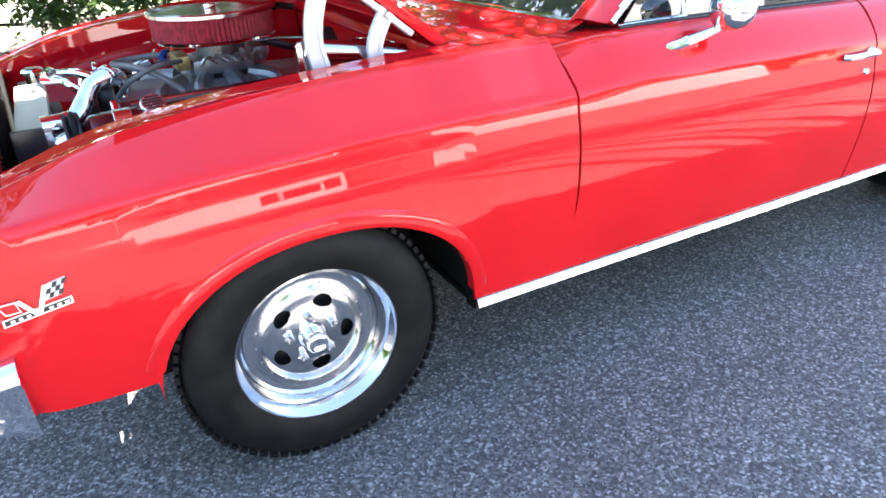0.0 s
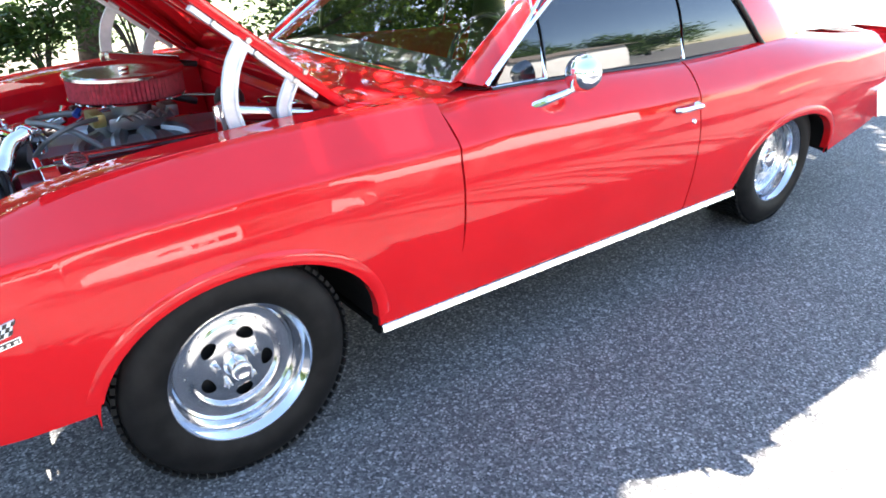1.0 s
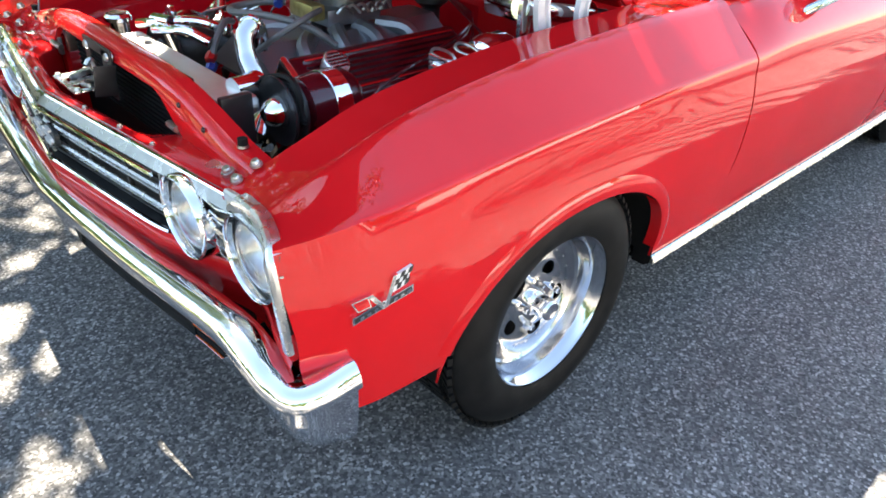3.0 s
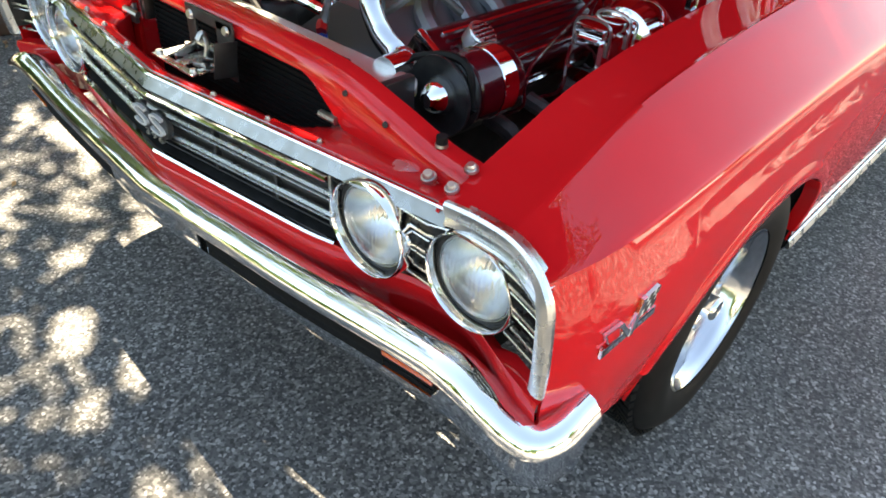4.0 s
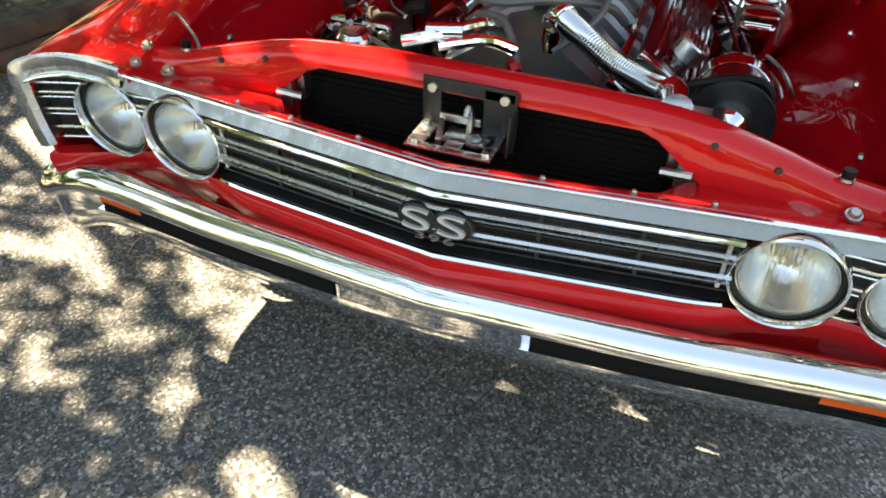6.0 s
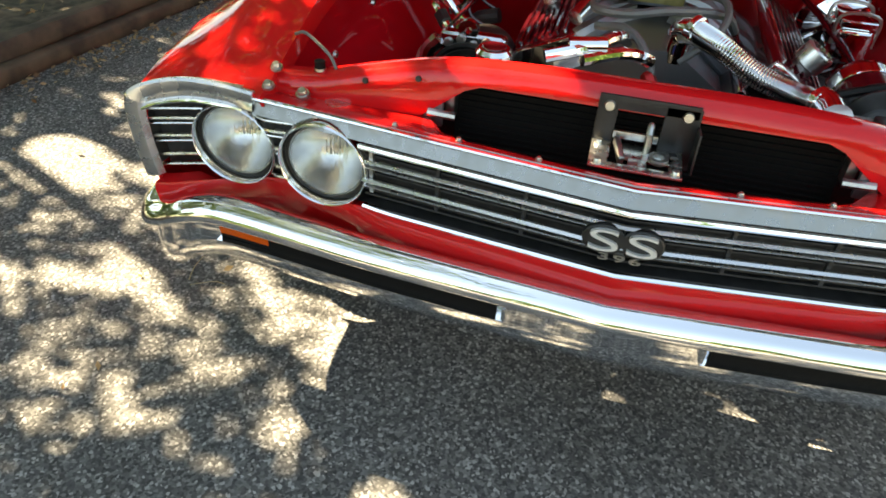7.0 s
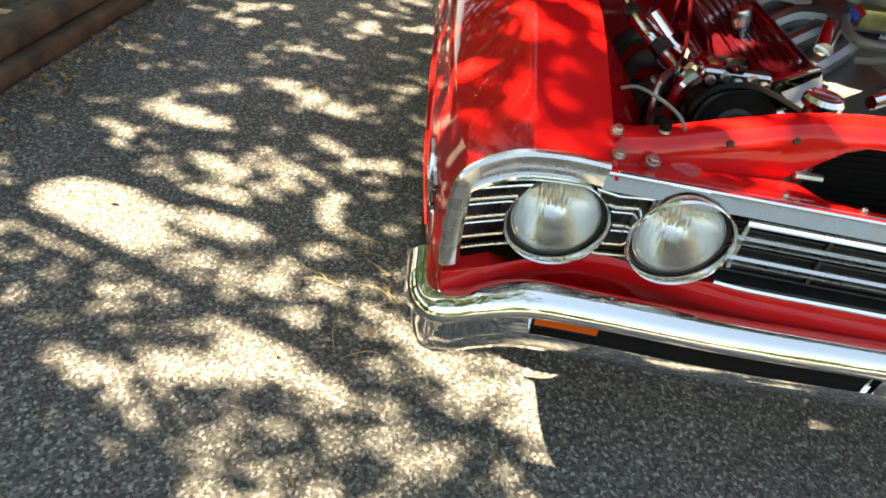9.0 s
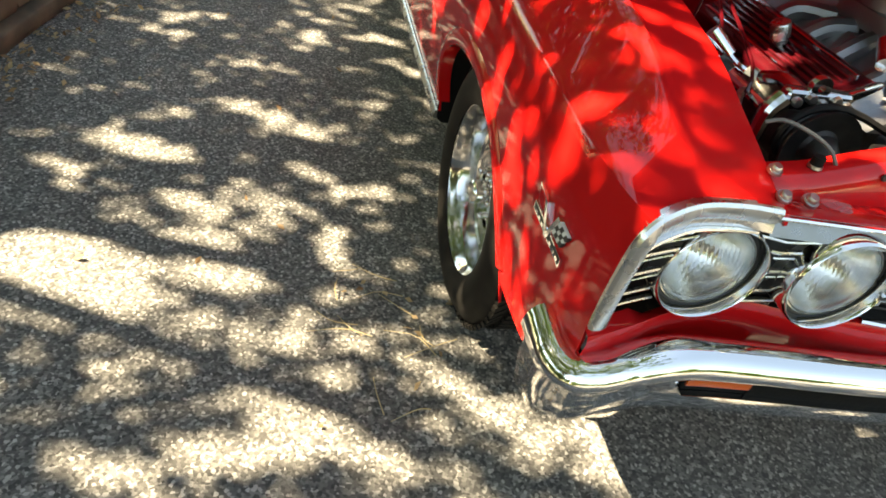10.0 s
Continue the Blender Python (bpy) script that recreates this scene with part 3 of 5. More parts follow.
def make_cheek(s):
    """Headlamp surround on one side, from the grille's end to the wing's edge."""
    headlight(s * 0.752, 0.655, -0.656)
    headlight(s * 0.554, 0.665, -0.686)
    # backing with round openings for the lamps
    bm = bmesh.new()
    ys, zs = spaced(0.50, 0.912, 48), spaced(0.575, 0.748, 26)
    grid = [[bm.verts.new((-0.632 - 0.030 * min(1, max(0, (0.73 - y) / 0.06)) - 0.045 * max(0, (y - 0.80) / 0.11) ** 1.5 + 0.03 * (0.76 - z) / 0.18, s * y, z)) for z in zs] for y in ys]
    for i in range(len(ys) - 1):
        for j in range(len(zs) - 1):
            yc, zc = (ys[i] + ys[i + 1]) / 2, (zs[j] + zs[j + 1]) / 2
            if min(math.hypot(yc - 0.752, zc - 0.655), math.hypot(yc - 0.554, zc - 0.665)) > 0.082:
                bm.faces.new([grid[i][j], grid[i + 1][j], grid[i + 1][j + 1], grid[i][j + 1]])
    bmesh.ops.delete(bm, geom=[v for v in bm.verts if not v.link_faces], context="VERTS")
    back = part("headlamp_surround", bm, BLACK, car, "black slatted headlamp surround")
    for z, h in ((0.731, 0.0030), (0.708, 0.0042), (0.697, 0.0026), (0.667, 0.0042), (0.655, 0.0026), (0.622, 0.0042), (0.596, 0.0034)):
        for y0, y1 in ((0.556 + math.sqrt(max(0.0, 0.088 ** 2 - (z - 0.665) ** 2)), 0.750 - math.sqrt(max(0.0, 0.088 ** 2 - (z - 0.655) ** 2))), (0.752 + math.sqrt(max(0.0, 0.088 ** 2 - (z - 0.655) ** 2)), 0.916)):
            if y1 - y0 < 0.006:
                continue
            line = [Vector((-0.650 - 0.028 * min(1, max(0, (0.73 - y) / 0.06)) - 0.045 * max(0, (y - 0.70) / 0.21) ** 1.5 + 0.03 * (0.76 - z) / 0.18, s * y, z - 0.012 * (y - 0.62) / 0.29)) for y in spaced(y0, y1, 8)]
            part("slat", sweep_bm(line, [(0.004 * s, -h * 0.7), (-0.002 * s, -h * 0.7), (-0.003 * s, 0.0), (-0.002 * s, h * 0.7), (0.004 * s, h * 0.7)]), ALUTRIM, back)
    rows = []
    cap_x = table([(0.69, -0.659), (0.76, -0.664), (0.83, -0.673), (0.885, -0.692), (0.918, -0.706)])
    cap_z = table([(0.69, 0.764), (0.76, 0.771), (0.83, 0.773), (0.885, 0.765), (0.918, 0.752)])
    for y in spaced(0.699, 0.912, 16):
        x, zt, k = cap_x(y) + 0.002, cap_z(y), min(1, max(0, (0.75 - y) / 0.05))
        rows.append([(x + 0.02, s * y, zt + 0.006), (x, s * y, zt + 0.006 - 0.005 * k), (x - 0.004, s * y, zt - 0.004), (x - 0.002 - 0.009 * k, s * y, zt - 0.026), (x + 0.004, s * y, zt - 0.03), (x + 0.03, s * y, zt - 0.03)])
    part("lamp_cap", rows_bm(rows), ALUTRIM, back, "brushed steel band over the headlamp")
    line = [Vector((cap_x(y) - 0.003, s * y, cap_z(y) - 0.030)) for y in spaced(0.72, 0.914, 14)]
    part("cap_bead", sweep_bm(line, [(0.006 * s, -0.003), (-0.004 * s, -0.003), (-0.005 * s, 0.0), (-0.004 * s, 0.003), (0.006 * s, 0.003)]), CHROME, back)
    part("surround_side", rows_bm([[(x, s * (0.912 - 0.10 * (x + 0.69)), z) for z in spaced(0.592, 0.755, 4)] for x in spaced(-0.69, -0.52, 5)]), BLACK, back)
    part("surround_top", rows_bm([[(x, s * y, 0.758 - 0.02 * max(0, (y - 0.86) / 0.05)) for y in spaced(0.715, 0.905, 8)] for x in spaced(-0.655, -0.52, 4)]), BLACK, back)
    # bright frame: along the wing's front edge and down its side
    path = [(-0.661, 0.695, 0.774), (-0.664, 0.76, 0.782), (-0.673, 0.83, 0.785), (-0.692, 0.885, 0.778), (-0.709, 0.918, 0.764), (-0.712, 0.931, 0.738), (-0.708, 0.935, 0.68), (-0.702, 0.935, 0.62), (-0.696, 0.932, 0.572)]
    pts = curve_points([Vector((p[0], s * p[1], p[2])) for p in path], 40)
    rows = []
    for i, p in enumerate(pts):
        d = (pts[min(i + 1, 40)] - pts[max(i - 1, 0)]).normalized()
        fwd = Vector((-1, 0, 0))
        side = d.cross(fwd).normalized() * (1 if s > 0 else -1)
        w = 0.027
        rows.append([p + fwd * a - side * b for a, b in ((-0.005, -0.002), (0.003, -0.003), (0.007, 0.002), (0.007, w * 0.5), (0.002, w * 0.9), (-0.012, w + 0.004))])
    part("wing_edge_moulding", rows_bm(rows, close_v=True, caps=True), ALUTRIM, car, "bright steel edge moulding")


for s in (-1, 1):
    make_cheek(s)

# badge letters on the grille
def text_bm(body, size, depth, heavy):
    cu = bpy.data.curves.new("letters", "FONT")
    cu.body, cu.size, cu.extrude, cu.align_x, cu.align_y, cu.offset = body, size, depth, "CENTER", "CENTER", size * heavy
    cu.resolution_u = 6
    ob = new("letters", cu)
    me = bpy.data.meshes.new_from_object(ob.evaluated_get(bpy.context.evaluated_depsgraph_get()))
    bm = bmesh.new()
    bm.from_mesh(me)
    bpy.data.objects.remove(ob)
    bpy.data.meshes.remove(me)
    return bm


badge = part("grille_badge", box_bm((0.006, 0.112, 0.036), (-0.757, 0.0, 0.668), 0.003), BLACK, car, "black badge with bright letters SS 396")
for dy in (0.0315, -0.0315):
    oval = lathe_bm([(0.0, 0.006), (0.033, 0.005), (0.0355, 0.003), (0.036, -0.006)], 32, pose(-0.760, dy, 0.675, 0, -90, 0) @ Matrix.Diagonal((0.80, 1.0, 1, 1)))
    part("badge_oval", oval, BLACK, badge)
for body, size, z, dy in (("S", 0.070, 0.675, 0.0315), ("S", 0.070, 0.675, -0.0315), ("3", 0.025, 0.640, 0.026), ("9", 0.025, 0.640, 0.0), ("6", 0.025, 0.640, -0.026)):
    big = size > 0.05
    b = text_bm(body, size, 0.004 if big else 0.002, -0.009 if big else 0.012)
    bmesh.ops.transform(b, matrix=pose(-0.768 if big else -0.762, dy, z, 90, 0, -90) @ Matrix.Diagonal((1.90, 0.88, 1, 1) if big else (1.75, 0.80, 1, 1)), verts=b.verts)
    part("badge_letter", b, LETTER if big else STEEL, badge, smooth=30)

# ---- front bumper ----
def bumper_line():
    half = [(-0.804, 0.0, 0.522), (-0.792, 0.2, 0.522), (-0.772, 0.45, 0.521), (-0.750, 0.68, 0.527), (-0.744, 0.78, 0.528), (-0.741, 0.85, 0.510), (-0.734, 0.90, 0.486), (-0.718, 0.945, 0.474), (-0.670, 0.972, 0.472), (-0.59, 0.975, 0.476)]
    left = [Vector((x, -y, z)) for x, y, z in half]
    pts = curve_points(left[1:], 44)
    return [left[0]] + pts, [Vector((p.x, -p.y, p.z)) for p in pts]


lft, rgt = bumper_line()
line = lft[::-1] + rgt


def bumper_section(t):
    e = max(0.0, abs(t - 0.5) * 2 - 0.8) / 0.2
    k = 1 + 0.16 * e
    w = 1.35 + 0.35 * e
    return [(-0.066, 0.012 * w), (-0.044, 0.023 * w), (-0.024, 0.0265 * w), (-0.008, 0.0235 * w), (0.003, 0.016 * w), (0.009, 0.008 * w), (0.0115, 0.0), (0.010, -0.005), (0.004, -0.010), (-0.004 + 0.003 * e, -0.0130),
            (-0.011 + 0.009 * e, -0.0155), (-0.013 + 0.010 * e, -0.021), (-0.014 + 0.010 * e, -0.06 * k), (-0.022 + 0.014 * e, -0.10 * k), (-0.036 + 0.022 * e, -0.125 * k), (-0.052 + 0.024 * e, -0.128 * k), (-0.056, -0.11 * k), (-0.055, -0.06 * k), (-0.060, 0.0)]


bumper = part("front_bumper", sweep_bm(line, lambda t: [(-a, b) for a, b in bumper_section(t)]), CHROME, car, "chrome front bumper", smooth=60)


def bumper_slot(s, y0, y1, mat, name, z0, z1, out, label=""):
    bx = table([(abs(p.y), p.x) for p in (rgt if s > 0 else lft)])
    bz = table([(abs(p.y), p.z) for p in (rgt if s > 0 else lft)])
    rows = []
    for y in spaced(y0, y1, 12):
        rows.append([(bx(y) + o, s * y, bz(y) + z) for o, z in ((0.033 - out, z0), (0.035 - out, (z0 + z1) / 2), (0.036 - out, z1), (0.055, z1), (0.055, z0))])
    return part(name, rows_bm(rows, close_v=True, caps=True), mat, bumper, label)


for s in (-1, 1):
    # slot and lamp recess are solid black blocks, their inner shade given as colour
    bumper_slot(s, 0.19, 0.655, MATTBLACK, "bumper_slot", -0.015, -0.047, 0.029)
    bumper_slot(s, 0.655, 0.762, AMBER, "parking_lamp", -0.013, -0.034, 0.031, "amber parking lamp lens")
    bumper_slot(s, 0.655, 0.764, MATTBLACK, "lamp_recess_shade", -0.013, -0.046, 0.027)
    bumper_slot(s, 0.175, 0.768, CHROME, "slot_lip", -0.047, -0.0505, 0.037)
    bumper_slot(s, 0.172, 0.178, CHROME, "slot_end", -0.016, -0.052, 0.038)

# hidden sheet behind the bumper, added to stop sun leaking onto the ground
rows = [[(-0.70 + 0.04 * abs(y), y, 0.42), (-0.66 + 0.03 * abs(y), y, 0.35), (-0.50, y, 0.30), (-0.42, y, 0.29)] for y in spaced(-0.70, 0.70, 20)]
part("nose_sun_block", rows_bm(rows), MATTBLACK, car, "hidden black sheet added to block sun under the nose", smooth=60)

# ---- radiator support ----
tie_z = table([(0, 0.866), (0.2, 0.864), (0.37, 0.852), (0.5, 0.822), (0.6, 0.795), (0.68, 0.785)])
rows = []
for y in spaced(-0.685, 0.685, 48):
    a = abs(y)
    zt = tie_z(a)
    lowz = 0.828 if a < 0.30 else min(0.828 + (0.75 - 0.828) * min(1, (a - 0.30) / 0.10), zt - 0.02)
    rows.append([(-0.540, y, zt - 0.03), (-0.543, y, zt - 0.004), (-0.575, y, zt + 0.002), (-0.590, y, zt - 0.004), (-0.600, y, zt - 0.018), (-0.603, y, lowz), (-0.590, y, lowz - 0.004)])
support = part("radiator_support", rows_bm(rows), RED, car, "red radiator support panel", smooth=60)
rows = []
for y in spaced(-0.684, 0.684, 40):
    a = abs(y)
    back = vee(a) + 0.058 + (-0.58 - vee(a) - 0.058) * min(1, max(0, (a - 0.33) / 0.06))
    rows.append([(vee(a) + 0.016, y, 0.772 - 0.012 * a), (vee(a) + 0.035, y, 0.770 - 0.012 * a), (vee(a) + 0.05, y, 0.764 - 0.012 * a), (back - 0.004, y, 0.758 - 0.012 * a), (back, y, 0.752 - 0.012 * a), (back, y, 0.58 if a < 0.46 else 0.735)])
part("nose_shelf", rows_bm(rows), RED, car, smooth=60)
rad = part("condenser", box_bm((0.02, 0.68, 0.30), (-0.545, 0, 0.70), 0.003), MATTBLACK, car, "black radiator core")
for k in range(14):
    part("condenser_tube", box_bm((0.008, 0.66, 0.005), (-0.557, 0, 0.664 + k * 0.0125), 0.002), MATTBLACK, rad)
for s in (-1, 1):
    part("condenser_bracket", box_bm((0.03, 0.018, 0.09), (-0.565, s * 0.345, 0.79), 0.004), STEEL, rad)

# ---- bonnet ----
HOOD = pose(0.56, 0, 0.912, 0, 39.4, 0)
def hood_rows(z0, bow, front):
    rows = []
    for i in range(17):
        u = i / 16
        x = -1.30 * u - (0.0)
        rows.append([(x - 0.05 * u * (1 - (abs(y) / 0.68) ** 2) * front, y, z0 + 0.03 * bow * (1 - (abs(y) / 0.68) ** 2) - 0.03 * u ** 3) for y in spaced(-0.675, 0.675, 24)])
    return rows


hood = part("bonnet", thick(rows_bm(hood_rows(0.02, 1.0, 1.0)), 0.004), RED, car, "raised red bonnet", smooth=60)
hood.data.transform(HOOD)
under = bmesh.new()
for x0, x1, y0, y1 in ((-1.27, -1.13, -0.62, 0.62), (-0.10, -0.0, -0.64, 0.64), (-1.2, -0.05, -0.64, -0.54), (-1.2, -0.05, 0.54, 0.64)):
    join(under, box_bm((x1 - x0, y1 - y0, 0.025), ((x0 + x1) / 2, (y0 + y1) / 2, 0.008), 0.008))
for s in (-1, 1):
    join(under, box_bm((1.22, 0.08, 0.022), (-0.62, s * 0.28, 0.012), 0.008, pose(0, 0, 0, 0, 0, s * 20)))
u = part("bonnet_frame", under, REDSHADE, hood)
u.data.transform(HOOD)
for s in (-1, 1):
    e = part("bonnet_edge", box_bm((1.24, 0.012, 0.028), (-0.64, s * 0.668, 0.004), 0.004), RED, hood)
    e.data.transform(HOOD)


def make_hinge(s):
    y = s * 0.655
    arm = lambda pts, w: rows_bm([[p + n * a + Vector((0, b, 0)) for a, b in ((-w, -0.005 * s), (-w, 0.011 * s), (-w * 0.6, 0.012 * s), (-w * 0.5, 0.004 * s), (w * 0.5, 0.004 * s), (w * 0.6, 0.012 * s), (w, 0.011 * s), (w, -0.005 * s))] for p, n in pts], close_v=True, caps=True)

    def bent(pts, w, n=14):
        line = curve_points([Vector((a, y, b)) for a, b in pts], n)
        return arm([(p, (line[min(i + 1, n)] - line[max(i - 1, 0)]).normalized().cross(Vector((0, 1, 0)))) for i, p in enumerate(line)], w)
    hinge = part("bonnet_hinge", bent(((0.215, 0.885), (0.195, 0.98), (0.215, 1.08), (0.265, 1.165)), 0.022), PALE, car, "pale painted bonnet hinge")
    part("hinge_arm", bent(((0.365, 0.88), (0.355, 0.95), (0.395, 1.03), (0.425, 1.055)), 0.020), PALE, hinge)
    part("hinge_bracket", box_bm((0.26, 0.012, 0.05), (0.29, y, 0.865), 0.006), RED, hinge)
    rail = part("hinge_rail", box_bm((0.44, 0.028, 0.016), (-0.33, y, -0.020), 0.004), PALE, hinge)
    rail.data.transform(HOOD)
    for k in range(3):
        rb = part("hinge_bolt", lathe_bm([(0, 0.010), (0.008, 0.010), (0.010, 0.003), (0.010, -0.01)], 8, pose(-0.48 + 0.14 * k, y + s * 0.012, -0.02, -90 * s, 0, 0)), STEEL, hinge)
        rb.data.transform(HOOD)
    part("gas_strut", tube_bm([(0.18, y - s * 0.05, 0.955), (0.46, y - s * 0.05, 0.905)], 0.029, 2, 16), POLISHED, hinge, "polished strut")
    part("strut_rod", tube_bm([(0.46, y - s * 0.05, 0.905), (0.54, y - s * 0.05, 0.89)], 0.013, 2, 10), BLACK, hinge)
    part("strut_plate", box_bm((0.035, 0.008, 0.10), (0.175, y - s * 0.03, 0.93), 0.01), POLISHED, hinge)
    for a, b in ((0.265, 1.15), (0.425, 1.045), (0.215, 0.895), (0.365, 0.89)):
        part("hinge_bolt", lathe_bm([(0, 0.012), (0.008, 0.012), (0.01, 0.004), (0.01, -0.01)], 8, pose(a, y + s * 0.012, b, -90 * s, 0, 0)), STEEL, hinge)


for s in (-1, 1):
    make_hinge(s)

# ---- cowl, windscreen, cabin ----
rows = []
for y in spaced(-0.745, 0.745, 32):
    a = abs(y)
    bx = 0.945 - 0.04 * (1 - (a / 0.8) ** 2)
    rows.append([(0.575, y, 0.80), (0.58, y, 0.90), (0.60, y, 0.915), (0.72, y, 0.922), (bx - 0.06, y, 0.927 - 0.008 * (a / 0.8) ** 2), (bx, y, 0.94), (bx + 0.02, y, 0.95)])
part("cowl", rows_bm(rows), RED, car, "red cowl panel", smooth=60)

# red corner panels between the cowl and the wings
for s in (-1, 1):
    rows = [[(x, s * (0.70 + (belt_y(x) - 0.02 - 0.70) * v / 4), 0.921 + (belt_z(x) - 0.003 - 0.921) * v / 4) for v in range(5)] for x in spaced(0.70, 1.06, 8)]
    part("cowl_side", thick(rows_bm(rows), 0.003), RED, car, smooth=60)


def screen_point(u, v):
    """u across from -1 to 1, v up from 0 to 1."""
    y = u * (0.70 - 0.10 * v)
    bx = 0.955 - 0.05 * (1 - u * u)
    tx = 1.52 - 0.07 * (1 - u * u)
    return Vector((bx + (tx - bx) * v, y, 0.945 + 0.365 * v + 0.012 * math.sin(v * math.pi)))


screen = part("windscreen", thick(rows_bm([[screen_point(-1 + i / 12, v / 8) for v in range(9)] for i in range(25)]), 0.005), GLASS, car, "clear windscreen", smooth=60)
screen.visible_shadow = False
pts = [screen_point(-1, v / 10) for v in range(10, 0, -1)] + [screen_point(-1 + i / 12, 0) for i in range(25)] + [screen_point(1, v / 10) for v in range(1, 11)]
part("screen_moulding", tube_bm(pts, 0.009, 0, 8), CHROME, car, "chrome windscreen moulding")
for s in (-1, 1):
    rows = []
    for k in range(13):
        v = k / 12
        p = screen_point(s, v)
        outer = Vector((p.x + 0.03, s * (0.815 - 0.115 * v), p.z + 0.004))
        rows.append([p + Vector((-0.02, 0, -0.004)), p + Vector((-0.004, s * 0.03, 0.012)), (p + outer) / 2 + Vector((-0.01, s * 0.015, 0.008)), outer, outer + Vector((0.04, -s * 0.02, -0.01)), p + Vector((0.05, 0, -0.02))])
    part("windscreen_pillar", rows_bm(rows, close_v=True, caps=True), RED, car, smooth=60)
    edge = [Vector((r[3][0] + 0.012, r[3][1] + s * 0.004, r[3][2])) for r in rows]
    part("pillar_moulding", tube_bm(edge, 0.009, 0, 8), CHROME, car)

# side windows: lower line on the belt, upper line under the roof
roof_low = table([(1.0, 0.96), (1.2, 1.11), (1.42, 1.265), (1.7, 1.30), (2.2, 1.285), (2.45, 1.24), (2.6, 1.10), (2.72, 0.92)])


def glass_y(z):
    h = max((z - 0.92) / 0.38, -0.1)
    return 0.812 - 0.02 * h - 0.12 * h * h


def side_glass(s, x0, x1, lean0, lean1, name, n=10):
    rows = []
    for i in range(n + 1):
        x = x0 + (x1 - x0) * i / n
        lo = belt_z(x) - 0.01
        lean = lean0 + (lean1 - lean0) * i / n
        hi = max(roof_low(x + lean), lo + 0.004)
        rows.append([(x + lean * k / 6, s * glass_y(lo + (hi - lo) * k / 6), lo + (hi - lo) * k / 6) for k in range(7)])
    return part(name, thick(rows_bm(rows), 0.005), TINT, car, "dark tinted side window", smooth=60)


for s in (-1, 1):
    side_glass(s, 1.03, 1.265, 0.16, 0.0, "vent_window")
    side_glass(s, 1.285, 2.065, 0.0, -0.02, "door_window")
    side_glass(s, 2.085, 2.66, -0.02, -0.2, "quarter_window")
    part("window_divider", tube_bm([(1.275, s * (glass_y(0.92) + 0.006), 0.92), (1.272, s * (glass_y(1.28) + 0.006), 1.275)], 0.009, 2, 8), CHROME, car)
    part("window_divider", tube_bm([(2.075, s * (glass_y(0.90) + 0.006), 0.90), (2.055, s * (glass_y(1.28) + 0.006), 1.28)], 0.008, 2, 8), CHROME, car)
    line = [Vector((x, s * (glass_y(belt_z(x)) + 0.006), belt_z(x) + 0.004)) for x in spaced(1.02, 1.27, 6)]
    part("vent_frame", tube_bm(line, 0.007, 0, 8), CHROME, car)
    line = [Vector((1.03 + 0.24 * 0.0 + 0.33 * k / 8, s * (glass_y(roof_low(1.03 + 0.33 * k / 8)) + 0.004), roof_low(1.03 + 0.33 * k / 8))) for k in range(9)]
    part("vent_frame", tube_bm(line, 0.007, 0, 8), CHROME, car)
    line = [Vector((x, s * (glass_y(belt_z(x)) + 0.012), belt_z(x) + 0.001)) for x in spaced(1.02, 2.68, 20)]
    part("belt_seal", tube_bm(line, 0.007, 0, 8), BLACK, car, "black rubber belt seal")
    line = [Vector((2.70 - 0.36 * v ** 0.8 - 0.008, s * (glass_y(0.9 + 0.4 * v) + 0.008), 0.9 + 0.4 * v)) for v in spaced(0.0, 0.97, 12)]
    part("window_seal", tube_bm(line, 0.010, 0, 8), BLACK, car, "black rubber window seal")
    # roof pillar
    rows = []
    for k in range(11):
        v = k / 10
        z = 0.90 + 0.40 * v
        xf = 2.70 - 0.36 * v ** 0.8
        xb = 3.14 - 0.42 * v
        y = glass_y(z) + 0.012
        rows.append([(xf, s * (y - 0.02), z), (xf + 0.01, s * y, z), ((xf + xb) / 2, s * (y - 0.015), z), (xb - 0.03, s * (y - 0.06), z), (xb, s * (y - 0.12), z), (xb - 0.05, s * (y - 0.18), z)])
    part("rear_pillar", rows_bm(rows, close_v=True, caps=True), RED, car, smooth=60)
    rows = []
    for x in spaced(1.30, 2.72, 20):
        z = roof_low(min(x, 2.3)) if x > 1.42 else roof_low(x)
        z = max(z, 1.24)
        y = glass_y(z)
        rows.append([(x, s * (y - 0.02), z - 0.012), (x, s * (y + 0.012), z), (x, s * (y - 0.01), z + 0.03), (x, s * (y - 0.05), z + 0.045)])
    part("roof_rail", rows_bm(rows, close_v=True, caps=True), RED, car, smooth=60)
rows = []
for x in spaced(1.46, 2.78, 16):
    z = 1.318 + 0.03 * math.sin((x - 1.46) / 1.32 * math.pi) - 0.03 * max(0, (x - 2.3) / 0.48)
    rows.append([(x, y, z + 0.02 * (1 - (y / 0.66) ** 2)) for y in spaced(-0.66, 0.66, 16)])
part("roof", thick(rows_bm(rows), 0.02), RED, car, "red roof", smooth=60)
rows = [[(2.76 + 0.5 * v / 6, y * (0.58 + 0.06 * v / 6), 1.29 - 0.38 * v / 6) for y in spaced(-1, 1, 12)] for v in range(7)]
part("rear_window", rows_bm(rows), TINT, car, smooth=60)
rows = [[(x, y, 0.905 + 0.012 * (1 - (y / 0.7) ** 2) - 0.03 * max(0, (x - 3.2) / 0.9)) for y in spaced(-0.70, 0.70, 12)] for x in spaced(3.15, 4.08, 10)]
part("boot_lid", rows_bm(rows), RED, car, "red boot lid", smooth=60)
